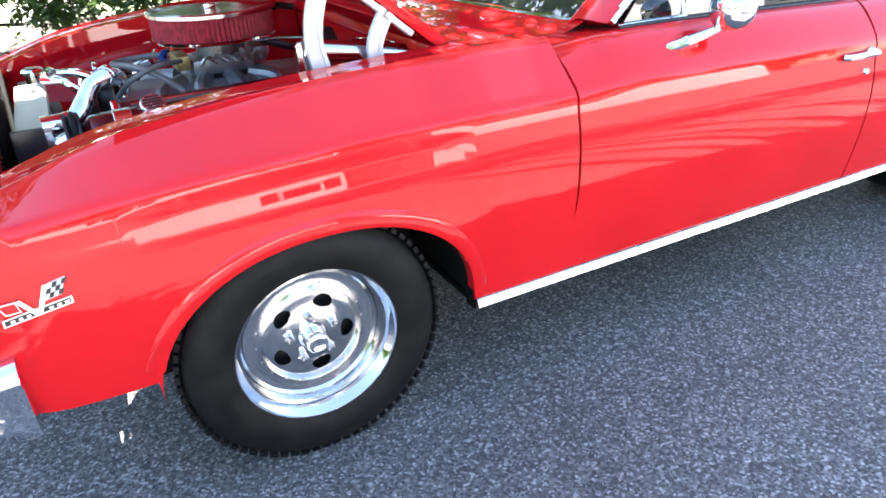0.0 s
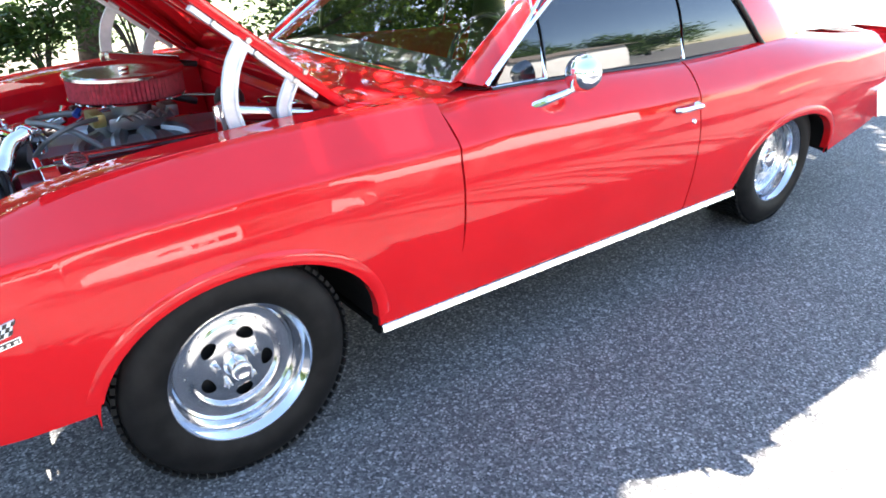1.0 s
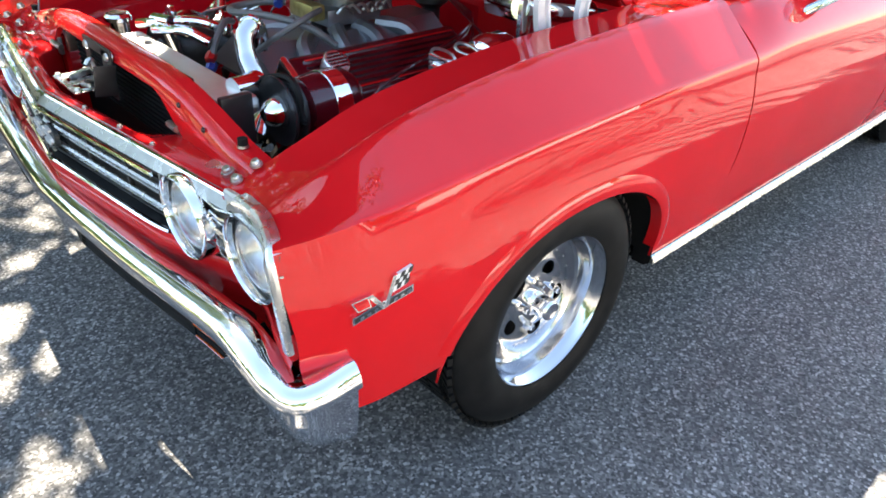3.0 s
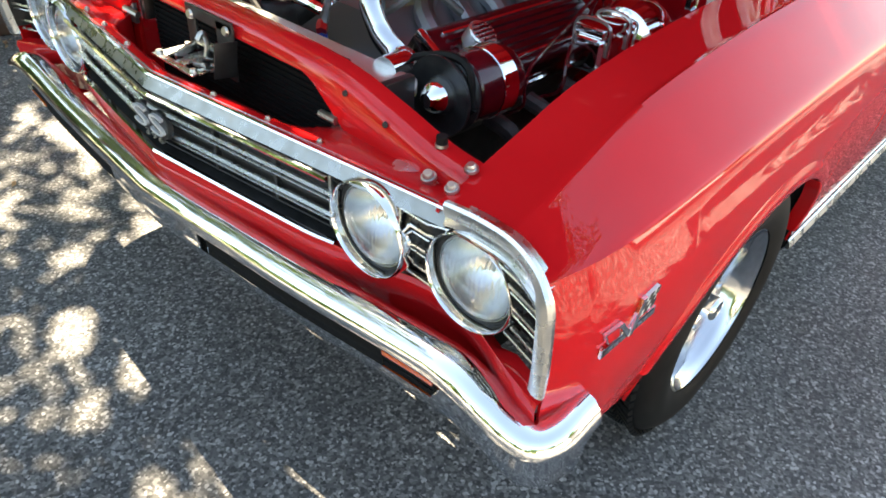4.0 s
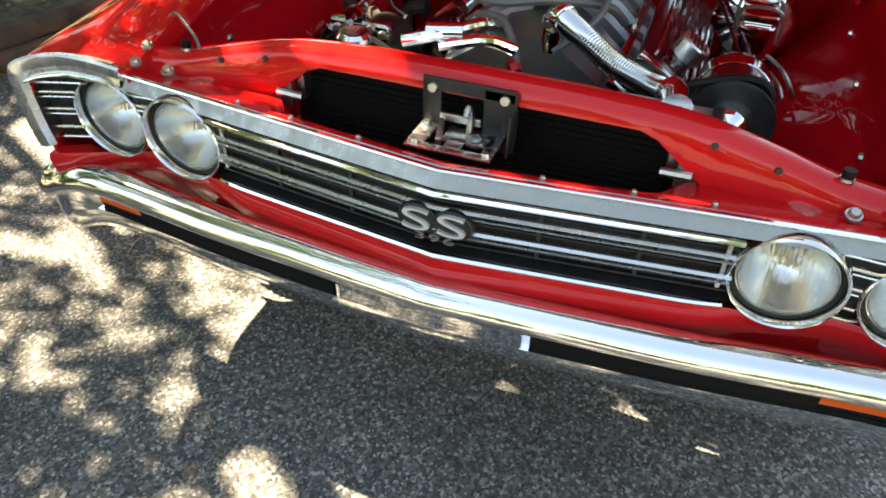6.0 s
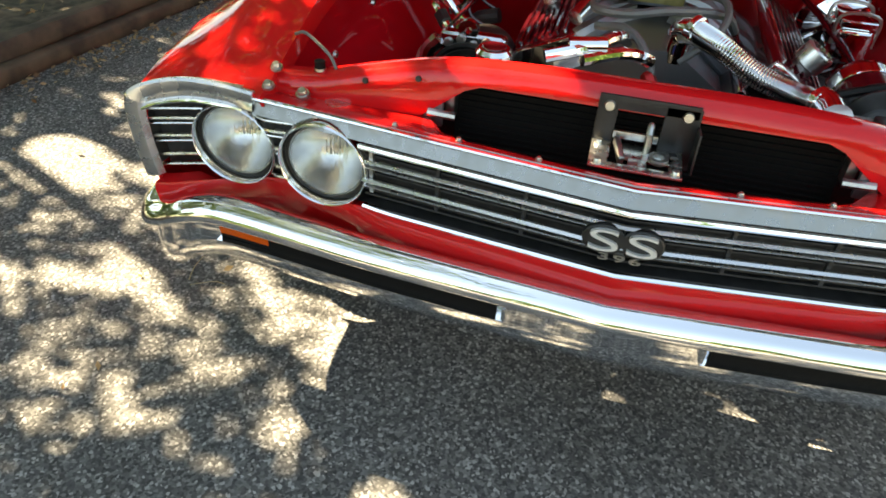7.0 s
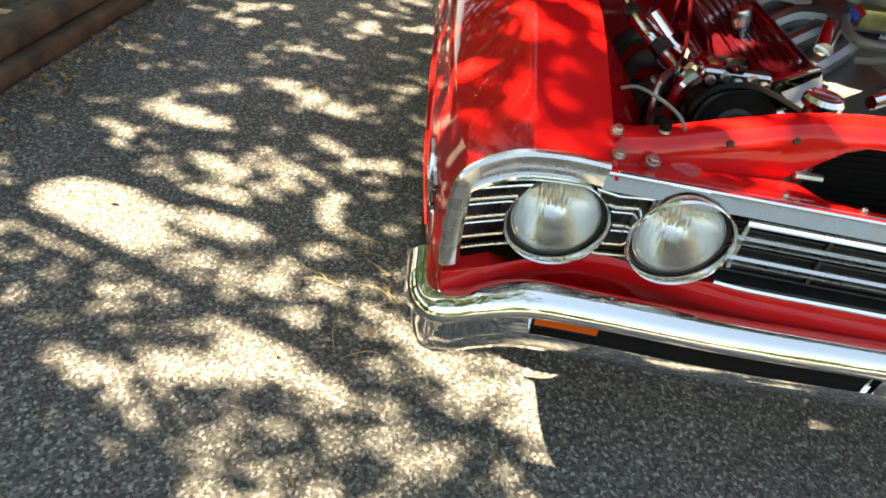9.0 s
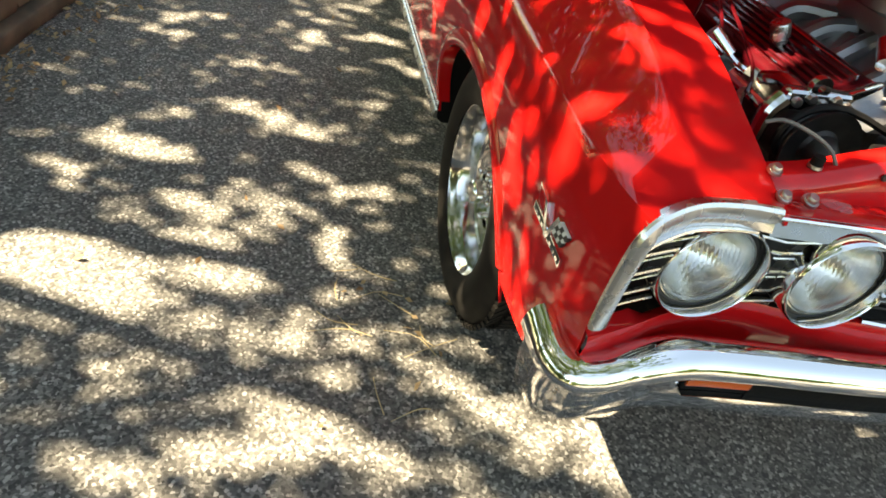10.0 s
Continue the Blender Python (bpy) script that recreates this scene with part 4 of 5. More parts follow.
part("tail_panel", rows_bm([[(4.06, y, 0.86), (4.09, y, 0.75), (4.06, y, 0.45)] for y in spaced(-0.86, 0.86, 16)]), RED, car)
line = [Vector((x, y, 0.50)) for x, y in ((3.70, -0.955), (3.95, -0.93), (4.12, -0.86), (4.16, -0.5), (4.17, 0), (4.16, 0.5), (4.12, 0.86), (3.95, 0.93), (3.70, 0.955))]
part("rear_bumper", sweep_bm(curve_points(line, 40), [(0.03, -0.07), (0.0, 0.07), (-0.04, 0.075), (-0.04, -0.07)]), CHROME, car, "chrome rear bumper")
for s in (-1, 1):
    part("tail_lamp", box_bm((0.10, 0.03, 0.10), (4.02, s * 0.875, 0.70), 0.01), REDLENS, car, "red tail lamp with chrome frame")
    part("exhaust_pipe", tube_bm([(2.1, s * 0.55, 0.20), (2.35, s * 0.62, 0.18), (2.52, s * 0.72, 0.17)], 0.032, 12, 14), STEEL, car)
# cabin
SEAT = material("black_vinyl", (0.02, 0.02, 0.02), 0.45)
bumpy(SEAT, 120.0, 0.3)
part("dashboard", box_bm((0.28, 1.3, 0.16), (1.12, 0, 0.87), 0.04), SEAT, car, "black dashboard")
for s in (-1, 1):
    seat = part("front_seat", box_bm((0.5, 0.5, 0.16), (1.85, s * 0.34, 0.52), 0.05), SEAT, car, "black vinyl bucket seat")
    part("backrest", box_bm((0.14, 0.5, 0.55), (2.12, s * 0.34, 0.80), 0.05, pose(0, 0, 0, 0, 12, 0)), SEAT, seat)
part("steering_wheel", tube_bm([(1.35 + 0.06 * math.sin(a), -0.36 + 0.18 * math.cos(a), 0.93 + 0.17 * math.sin(a)) for a in (k * math.tau / 24 for k in range(25))], 0.011, 0, 8), SATIN, car, "black steering wheel")

# door fittings
for s in (-1, 1):
    door = sides[s][1]
    y0 = side_y(1.95, 0.75)
    h = part("door_handle", tube_bm([(1.86, s * (y0 + 0.004), 0.752), (1.88, s * (y0 + 0.024), 0.755), (1.95, s * (y0 + 0.03), 0.756), (2.0, s * (y0 + 0.026), 0.754), (2.015, s * (y0 + 0.006), 0.752)], 0.011, 20, 10), CHROME, door, "chrome door handle")
    part("handle_pad", lathe_bm([(0.0, 0.02), (0.014, 0.018), (0.018, 0.008), (0.019, 0.0)], 14, pose(2.0, s * y0, 0.752, 90 * s * -1, 0, 0)), CHROME, door)
    part("key_lock", lathe_bm([(0.0, 0.008), (0.008, 0.008), (0.011, 0.004), (0.012, -0.004)], 14, pose(1.982, s * (side_y(1.98, 0.69)), 0.693, -90 * s, 0, 0)), CHROME, door, "chrome key lock")
# door mirror on the driver's side
mir = part("door_mirror", tube_bm([(1.13, -0.89, 0.868), (1.20, -0.905, 0.885), (1.27, -0.925, 0.905), (1.33, -0.945, 0.93)], (0.017, 0.010), 16, 10), CHROME, car, "chrome round door mirror")
part("mirror_head", lathe_bm([(0.0, -0.012), (0.03, -0.006), (0.052, 0.012), (0.062, 0.036), (0.064, 0.055), (0.060, 0.058), (0.058, 0.052), (0.0, 0.050)], 28, pose(1.275, -0.965, 0.96, 0, 84, 22)), CHROME, mir)
part("mirror_foot", lathe_bm([(0.0, 0.016), (0.02, 0.012), (0.028, 0.0)], 16, pose(1.16, -0.885, 0.868, 35, 0, 0) @ Matrix.Diagonal((2.2, 0.9, 1, 1))), CHROME, mir)

# ---- engine bay ----
WINE = material("wine_red_enamel", (0.05, 0.0025, 0.005), 0.22, 0.0, 0.8)
mottled(WINE, (0.040, 0.002, 0.004), (0.07, 0.003, 0.007), 12.0)
TANK = material("sheet_aluminium", (0.75, 0.75, 0.71), 0.42, 1.0)
mottled(TANK, (0.34, 0.34, 0.34), (0.5, 0.5, 0.5), 30.0, into="Roughness")
FILTER = material("red_filter_gauze", (0.30, 0.015, 0.03), 0.7)
mottled(FILTER, (0.20, 0.01, 0.02), (0.36, 0.02, 0.04), 50.0)
GREY = material("braided_hose", (0.17, 0.17, 0.165), 0.5, 0.5)
bumpy(GREY, 500.0, 0.8)
GOLD = material("gold_passivated", (0.42, 0.34, 0.12), 0.4, 0.8)
mottled(GOLD, (0.36, 0.29, 0.10), (0.50, 0.42, 0.18), 40.0)
ANBLUE = material("blue_anodised", (0.02, 0.07, 0.35), 0.3, 0.6)
bumpy(ANBLUE, 80.0, 0.1)
ANRED = material("red_anodised", (0.5, 0.02, 0.02), 0.3, 0.6)
bumpy(ANRED, 80.0, 0.1)
DARKM = material("dark_engine_paint", (0.03, 0.03, 0.032), 0.5)
mottled(DARKM, (0.018, 0.018, 0.02), (0.05, 0.048, 0.045), 18.0)

# firewall and inner wings take the darker red that stands for the bay's shade
part("firewall", box_bm((0.02, 1.38, 0.50), (0.588, 0, 0.62), 0.004), REDSHADE, car)
for y, z, w in ((-0.2, 0.76, 0.22), (0.3, 0.74, 0.30)):
    part("firewall_panel", box_bm((0.012, w, 0.12), (0.574, y, z), 0.005), RED, car)
for s in (-1, 1):
    rows = []
    for x in spaced(-0.58, 0.57, 28):
        b = math.exp(-((x - 0.06) / 0.36) ** 4)
        z0 = top_z(x) - 0.04
        rows.append([(x, s * y, z) for y, z in ((0.676, z0), (0.674, z0 - 0.05), (0.665, z0 - 0.09), (0.66 - 0.03 * b, 0.715 + 0.01 * b), (0.64 - 0.09 * b, 0.66 + 0.02 * b), (0.62 - 0.14 * b, 0.60), (0.60 - 0.15 * b, 0.50), (0.58 - 0.12 * b, 0.36))])
    panel = part("inner_wing", rows_bm(rows), REDSHADE, car, "red inner wing panel", smooth=60)
    for x in (-0.35, -0.1, 0.15, 0.4):
        part("panel_bolt", lathe_bm([(0, 0.008), (0.007, 0.007), (0.009, 0.0)], 8, pose(x, s * 0.664, top_z(x) - 0.13, 90 * s, 0, 0)), STEEL, panel)

engine = part("engine", box_bm((0.62, 0.40, 0.40), (0.12, 0, 0.52), 0.03), DARKM, car, "dressed V8 engine with chrome fittings")
part("timing_cover", box_bm((0.06, 0.30, 0.30), (-0.22, 0, 0.55), 0.03), CHROME, engine)
# intake and carburettor
rows = []
for x in spaced(-0.24, 0.40, 12):
    k = 1 - 0.35 * abs((x - 0.08) / 0.34) ** 2
    rows.append([(x, -0.20, 0.70), (x, -0.15, 0.735), (x, -0.08 * k, 0.80), (x, 0.08 * k, 0.80), (x, 0.15, 0.735), (x, 0.20, 0.70)])
part("intake_manifold", rows_bm(rows, caps=True), CASTING, engine, "cast aluminium intake manifold")
for s in (-1, 1):
    for x in (-0.12, 0.0, 0.12, 0.24):
        part("intake_runner", tube_bm([(x * 0.6 + 0.03, s * 0.05, 0.80), (x, s * 0.12, 0.785), (x, s * 0.20, 0.72)], 0.026, 8, 10), CASTING, engine)
carb = part("carburettor", box_bm((0.19, 0.13, 0.05), (0.09, 0, 0.835), 0.012), CASTING, engine, "carburettor under the air cleaner")
part("carburettor_bowl", box_bm((0.045, 0.12, 0.045), (-0.03, 0, 0.855), 0.01), GOLD, carb)
part("carburettor_bowl", box_bm((0.045, 0.12, 0.045), (0.21, 0, 0.855), 0.01), CASTING, carb)
part("carburettor_horn", lathe_bm([(0.065, 0.86), (0.065, 0.92)], 24, pose(0.09, 0, 0)), CASTING, carb)
for k in range(6):
    a = k * 1.1
    part("carburettor_linkage", tube_bm([(0.02 + 0.03 * k, -0.075, 0.85 + 0.01 * math.sin(a)), (0.04 + 0.03 * k, -0.085, 0.87), (0.07 + 0.028 * k, -0.078, 0.845)], 0.005, 8, 6), STEEL, carb)
# air cleaner
ac = part("air_cleaner", lathe_bm([(0.0, 0.999), (0.06, 0.9985), (0.13, 0.998), (0.165, 1.0), (0.180, 1.006), (0.188, 1.008), (0.193, 1.003), (0.193, 0.993), (0.187, 0.989), (0.0, 0.989)], 64, pose(0.09, 0, 0)), POLISHED, engine, "chrome round air cleaner lid")
rows = []
for z in (0.926, 0.990):
    rows.append([(0.09 + (0.186 if k % 2 else 0.179) * math.cos(k * math.tau / 160), (0.186 if k % 2 else 0.179) * math.sin(k * math.tau / 160), z) for k in range(160)])
part("filter_element", rows_bm(rows, close_v=True), FILTER, ac, "dark red pleated filter", smooth=0)
part("air_cleaner_base", lathe_bm([(0.0, 0.905), (0.12, 0.905), (0.17, 0.912), (0.190, 0.918), (0.190, 0.924), (0.0, 0.924)], 48, pose(0.09, 0, 0)), CHROME, ac)
part("wing_nut", box_bm((0.035, 0.006, 0.014), (0.09, 0, 1.006), 0.003), CHROME, ac)

# rocker covers
def rocker_cover(s):
    tilt = pose(0.02, s * 0.272, 0.717, s * -33, 0, 0) if s < 0 else pose(0.11, 0.208, 0.683, -25, 0, 0)
    bx = -0.19 if s < 0 else -0.02
    body = box_bm((0.57, 0.165, 0.085), (0, 0, 0.03), 0.022, None, 4)
    c = part("rocker_cover", body, WINE, engine, "wine red rocker cover with chrome ends")
    c.matrix_basis = tilt
    for k in range(7):
        part("rocker_rib", box_bm((0.50, 0.006, 0.008), (0.01, -0.055 + 0.018 * k, 0.0745), 0.002), CHROME if k in (0, 6) else WINE, c)
    part("rocker_end", box_bm((0.02, 0.168, 0.088), (-0.282, 0, 0.03), 0.008), CHROME, c)
    part("rocker_flange", box_bm((0.60, 0.185, 0.014), (0, 0, -0.016), 0.005), CHROME, c)
    cap = part("breather", lathe_bm([(0.0, 0.127), (0.027, 0.127), (0.031, 0.1265), (0.034, 0.123), (0.034, 0.105), (0.0335, 0.088), (0.026, 0.084), (0.024, 0.07)], 28, pose(bx, 0.0, 0) @ Matrix.Diagonal((1, 1, 1, 1) if s < 0 else (0.68, 0.68, 1, 1))), ALUTRIM, c, "chrome breather cap with red stripes")
    for k in range(5 if s < 0 else 0):
        y = -0.020 + 0.010 * k
        w = 2 * math.sqrt(0.027 ** 2 - y * y)
        part("breather_stripe", box_bm((w, 0.0055, 0.002), (bx, y, 0.128)), WINE, cap)
    head = part("cylinder_head", box_bm((0.56, 0.19, 0.12), (0, 0, -0.085), 0.01), DARKM, engine)
    head.matrix_basis = tilt
    for k in range(4):
        x = -0.2 + 0.14 * k
        part("header_pipe", tube_bm([(x, s * 0.40, 0.66), (x + 0.01, s * 0.47, 0.63), (x + 0.05, s * 0.48, 0.52), (x * 0.5 + 0.2, s * 0.44, 0.36)], 0.021, 12, 10), DARKM, engine)
        part("plug_lead", tube_bm([(x + 0.03, s * 0.41, 0.66), (x + 0.03, s * 0.465, 0.70), (x + 0.08, s * 0.44, 0.77), (0.33, s * 0.30, 0.83), (0.43, s * 0.06, 0.86)], 0.0045, 16, 6), WINE, engine)


for s in (-1, 1):
    rocker_cover(s)
part("distributor", lathe_bm([(0.0, 0.90), (0.04, 0.895), (0.055, 0.86), (0.055, 0.82), (0.03, 0.80), (0.03, 0.72)], 20, pose(0.44, 0.0, 0)), BLACK, engine)

# radiator with its top tank
radiator = part("radiator", box_bm((0.055, 0.80, 0.46), (-0.478, 0, 0.555), 0.006), SATIN, car, "aluminium radiator behind the support panel")
part("top_tank", box_bm((0.088, 0.62, 0.04), (-0.466, -0.09, 0.787), 0.010), TANK, radiator, "pale aluminium top tank")
part("tank_end", box_bm((0.075, 0.02, 0.12), (-0.478, -0.40, 0.76), 0.006), SATIN, radiator)
part("radiator_cap", lathe_bm([(0.0, 0.878), (0.03, 0.876), (0.036, 0.868), (0.036, 0.858), (0.026, 0.854), (0.026, 0.82)], 24, pose(-0.448, 0.295, -0.036)), CHROME, radiator, "chrome radiator cap")
part("radiator_cap_label", lathe_bm([(0.0, 0.8795), (0.022, 0.8792), (0.024, 0.877)], 24, pose(-0.448, 0.295, -0.036)), WINE, radiator)
# water pump, fan shroud area, hoses
part("water_pump", lathe_bm([(0.0, -0.36), (0.03, -0.36), (0.045, -0.33), (0.09, -0.30), (0.10, -0.27), (0.10, -0.22)], 24, pose(0, 0, 0.60, 0, 90, 0)), CASTING, engine)
part("electric_fan", lathe_bm([(0.20, 0.0), (0.205, 0.01), (0.205, 0.045), (0.19, 0.05), (0.19, 0.0)], 40, pose(-0.44, 0, 0.58, 0, 90, 0)), BLACK, engine)
for k in range(8):
    part("fan_blade", box_bm((0.012, 0.05, 0.17), (0, 0, 0.10), 0.004, pose(-0.42, 0, 0.58, k * 45, 0, 0) @ pose(0, 0, 0, 0, 0, 25)), BLACK, engine)
part("thermostat_housing", tube_bm([(-0.215, -0.05, 0.78), (-0.225, -0.055, 0.84), (-0.26, -0.085, 0.855)], 0.028, 10, 14), CHROME, engine, "chrome thermostat housing")
hose = part("top_hose", tube_bm([(-0.255, -0.08, 0.855), (-0.30, -0.13, 0.845), (-0.335, -0.20, 0.815), (-0.36, -0.27, 0.80), (-0.385, -0.315, 0.80)], 0.022, 110, 14, 0.0025), POLISHED, engine, "ribbed stainless radiator hose")
part("hose_end", tube_bm([(-0.375, -0.31, 0.80), (-0.40, -0.325, 0.80), (-0.445, -0.33, 0.80)], 0.030, 8, 16), CHROME, engine)
for (x, y, z) in ((-0.25, -0.075, 0.857), (-0.385, -0.317, 0.80)):
    part("hose_clamp", lathe_bm([(0.028, -0.008), (0.030, -0.006), (0.030, 0.006), (0.028, 0.008)], 20, pose(x, y, z, 0, 80, 50)), CHROME, engine)
# alternator on the driver's side
alt = part("alternator", lathe_bm([(0.0, -0.10), (0.05, -0.10), (0.068, -0.085), (0.072, -0.05), (0.072, 0.03), (0.06, 0.05), (0.0, 0.055)], 28, pose(-0.25, -0.425, 0.765, 0, 90, 0)), WINE, engine, "chrome and red alternator")
part("alternator_band", lathe_bm([(0.073, -0.03), (0.0745, -0.028), (0.0745, 0.012), (0.073, 0.014)], 28, pose(-0.25, -0.425, 0.765, 0, 90, 0)), CHROME, alt)


def pulley(x, y, z, r, nose):
    p = part("pulley", lathe_bm([(0.0, -0.01), (r * 0.35, -0.012), (r * 0.5, 0.0), (r * 0.88, -0.004), (r, -0.010), (r, -0.004), (r * 0.88, 0.006), (r * 0.88, 0.012), (r, 0.020), (r, 0.026), (r * 0.9, 0.03), (0.0, 0.03)], 36, pose(x, y, z, 0, 90, 0)), BLACK, engine, "black grooved pulley")
    part("pulley_nose", lathe_bm([(0.0, -0.045), (0.014, -0.044), (0.026, -0.034), (0.034, -0.016), (0.036, -0.004)], 24, pose(x, y, z, 0, 90, 0)), nose, p)
    return p


pulley(-0.385, -0.425, 0.770, 0.078, CHROME)
pulley(-0.40, 0.0, 0.62, 0.085, CHROME)
pulley(-0.40, 0.0, 0.42, 0.10, CHROME)
pulley(-0.315, 0.365, 0.690, 0.085, BLACK)
part("drive_belt", tube_bm([(-0.372, -0.498, 0.765), (-0.372, -0.425, 0.846), (-0.372, 0.0, 0.69), (-0.31, 0.36, 0.778), (-0.30, 0.452, 0.69), (-0.31, 0.33, 0.61), (-0.372, 0.06, 0.34), (-0.372, -0.08, 0.36), (-0.372, -0.498, 0.765)], 0.008, 60, 6), RUBBER, engine)
# compressor on the passenger's side
cmp_ = part("compressor", lathe_bm([(0.0, -0.06), (0.05, -0.06), (0.066, -0.04), (0.070, 0.0), (0.070, 0.10), (0.06, 0.115), (0.0, 0.12)], 26, pose(-0.22, 0.365, 0.690, 0, 90, 0)), BLACK, engine, "black compressor in a polished bracket")
part("compressor_bracket", box_bm((0.035, 0.15, 0.045), (-0.255, 0.375, 0.765), 0.014, pose(0, 0, 0), 3), POLISHED, cmp_, "polished cast bracket")
part("bracket_arm", tube_bm([(-0.262, 0.450, 0.765), (-0.268, 0.475, 0.735), (-0.27, 0.478, 0.675)], (0.020, 0.015), 10, 10), POLISHED, cmp_)
part("bracket_arm", tube_bm([(-0.25, 0.40, 0.765), (-0.20, 0.415, 0.775), (-0.145, 0.425, 0.755)], (0.020, 0.014), 10, 10), POLISHED, cmp_)
part("compressor_lug", lathe_bm([(0.008, -0.008), (0.022, -0.008), (0.024, 0.0), (0.022, 0.008), (0.008, 0.008), (0.008, -0.008)], 20, pose(-0.262, 0.385, 0.795, 0, 90, 0)), POLISHED, cmp_)
for k in range(5):
    part("bracket_bolt", lathe_bm([(0, 0.01), (0.009, 0.009), (0.011, 0.0)], 8, pose(-0.272, 0.315 + 0.028 * k, 0.765 + 0.010 * (k % 2), 0, -90, 0)), STEEL, cmp_)
part("pressure_line", tube_bm([(-0.16, 0.395, 0.735), (-0.102, 0.41, 0.735), (-0.070, 0.45, 0.75), (-0.046, 0.49, 0.785)], 0.011, 16, 10), CHROME, engine, "chrome pressure line")
part("line_fitting", tube_bm([(-0.062, 0.463, 0.762), (-0.036, 0.507, 0.80)], 0.018, 2, 12), CHROME, engine)
part("line_fitting", tube_bm([(-0.115, 0.40, 0.735), (-0.09, 0.425, 0.742)], 0.017, 2, 6), STEEL, engine)
part("pressure_line", tube_bm([(-0.19, 0.43, 0.715), (-0.12, 0.465, 0.735), (-0.05, 0.52, 0.765), (0.05, 0.555, 0.80), (0.13, 0.565, 0.83)], 0.012, 20, 10), CHROME, engine, "chrome pressure line")
for p, q in (((-0.105, 0.475, 0.74), (-0.08, 0.495, 0.752)), ((-0.01, 0.537, 0.78), (0.015, 0.545, 0.788)), ((0.10, 0.562, 0.818), (0.14, 0.566, 0.834))):
    part("line_fitting", tube_bm([p, q], 0.018, 2, 6), CHROME if p[0] > 0.05 else BLACK, engine)
part("rubber_line", tube_bm([(0.13, 0.565, 0.83), (0.20, 0.575, 0.835), (0.32, 0.57, 0.80), (0.5, 0.56, 0.74)], 0.016, 20, 10), SATIN, engine)
part("line_sleeve", tube_bm([(0.145, 0.567, 0.834), (0.18, 0.572, 0.838)], 0.020, 2, 12), ANRED, engine)
part("bracket_line", tube_bm([(-0.22, 0.49, 0.60), (-0.235, 0.505, 0.66), (-0.21, 0.50, 0.715), (-0.16, 0.465, 0.725), (-0.14, 0.42, 0.72)], 0.009, 20, 8), STEEL, engine)
part("wiper_hose", tube_bm([(-0.575, 0.565, 0.800), (-0.565, 0.58, 0.822), (-0.55, 0.61, 0.838), (-0.525, 0.648, 0.845), (-0.515, 0.672, 0.835)], 0.0032, 14, 6), GREY, car)
# chrome heater pipes and braided lines
part("heater_pipe", tube_bm([(-0.43, 0.20, 0.83), (-0.40, 0.13, 0.845), (-0.33, 0.07, 0.85), (-0.26, 0.05, 0.82)], 0.013, 18, 10), CHROME, engine)
part("heater_pipe", tube_bm([(-0.42, 0.13, 0.83), (-0.37, 0.05, 0.835), (-0.33, 0.0, 0.81)], 0.013, 14, 10), CHROME, engine)
part("pipe_joint", tube_bm([(-0.40, 0.16, 0.845), (-0.385, 0.09, 0.85)], 0.018, 2, 12), CHROME, engine)
part("braided_hose", tube_bm([(-0.03, 0.07, 0.86), (-0.10, 0.12, 0.86), (-0.19, 0.13, 0.855), (-0.22, 0.06, 0.86), (-0.18, -0.03, 0.865), (-0.12, -0.14, 0.85), (-0.06, -0.18, 0.80)], 0.010, 30, 8), GREY, engine)
part("braided_hose", tube_bm([(-0.20, 0.12, 0.82), (-0.26, 0.05, 0.84), (-0.32, 0.0, 0.80), (-0.34, -0.01, 0.74)], 0.009, 18, 8), GREY, engine)
part("braided_hose", tube_bm([(-0.04, -0.08, 0.87), (-0.12, -0.14, 0.875), (-0.20, -0.13, 0.84), (-0.24, -0.06, 0.78)], 0.008, 18, 8), GREY, engine)
for x, y, z, m in ((-0.04, 0.065, 0.862, ANRED), (-0.065, 0.09, 0.862, ANBLUE), (-0.335, -0.005, 0.775, ANRED), (-0.34, -0.01, 0.75, ANBLUE)):
    part("hose_fitting", lathe_bm([(0.0, -0.014), (0.013, -0.014), (0.015, 0.0), (0.013, 0.014), (0.0, 0.014)], 6, pose(x, y, z, 0, 60, 40)), m, engine)
part("fuel_pump", lathe_bm([(0.0, 0.05), (0.035, 0.045), (0.045, 0.02), (0.045, -0.03), (0.0, -0.035)], 20, pose(-0.31, -0.19, 0.62, 0, 60, 30)), CHROME, engine)
part("coil", tube_bm([(-0.16, 0.17, 0.815), (-0.10, 0.14, 0.845)], 0.019, 2, 16), POLISHED, engine)
# brake servo and master cylinder
servo = part("brake_servo", lathe_bm([(0.0, -0.05), (0.05, -0.05), (0.085, -0.03), (0.098, 0.0), (0.100, 0.012), (0.098, 0.02), (0.10, 0.05), (0.085, 0.08), (0.0, 0.09)], 36, pose(0.22, -0.50, 0.79, 0, 90, 0)), CHROME, car, "chrome brake servo and master cylinder", (0.015, 0.04, -0.04))
part("master_cylinder", box_bm((0.13, 0.085, 0.085), (0.10, -0.50, 0.80), 0.02, None, 3), CHROME, servo)
part("cylinder_lid", box_bm((0.125, 0.08, 0.02), (0.10, -0.50, 0.852), 0.007, None, 3), CHROME, servo)
part("retaining_wire", tube_bm([(0.055, -0.545, 0.80), (0.055, -0.54, 0.868), (0.055, -0.46, 0.868), (0.055, -0.455, 0.80)], 0.004, 16, 6), STEEL, servo)
part("retaining_wire", tube_bm([(0.14, -0.545, 0.80), (0.14, -0.54, 0.868), (0.14, -0.46, 0.868), (0.14, -0.455, 0.80)], 0.004, 16, 6), STEEL, servo)
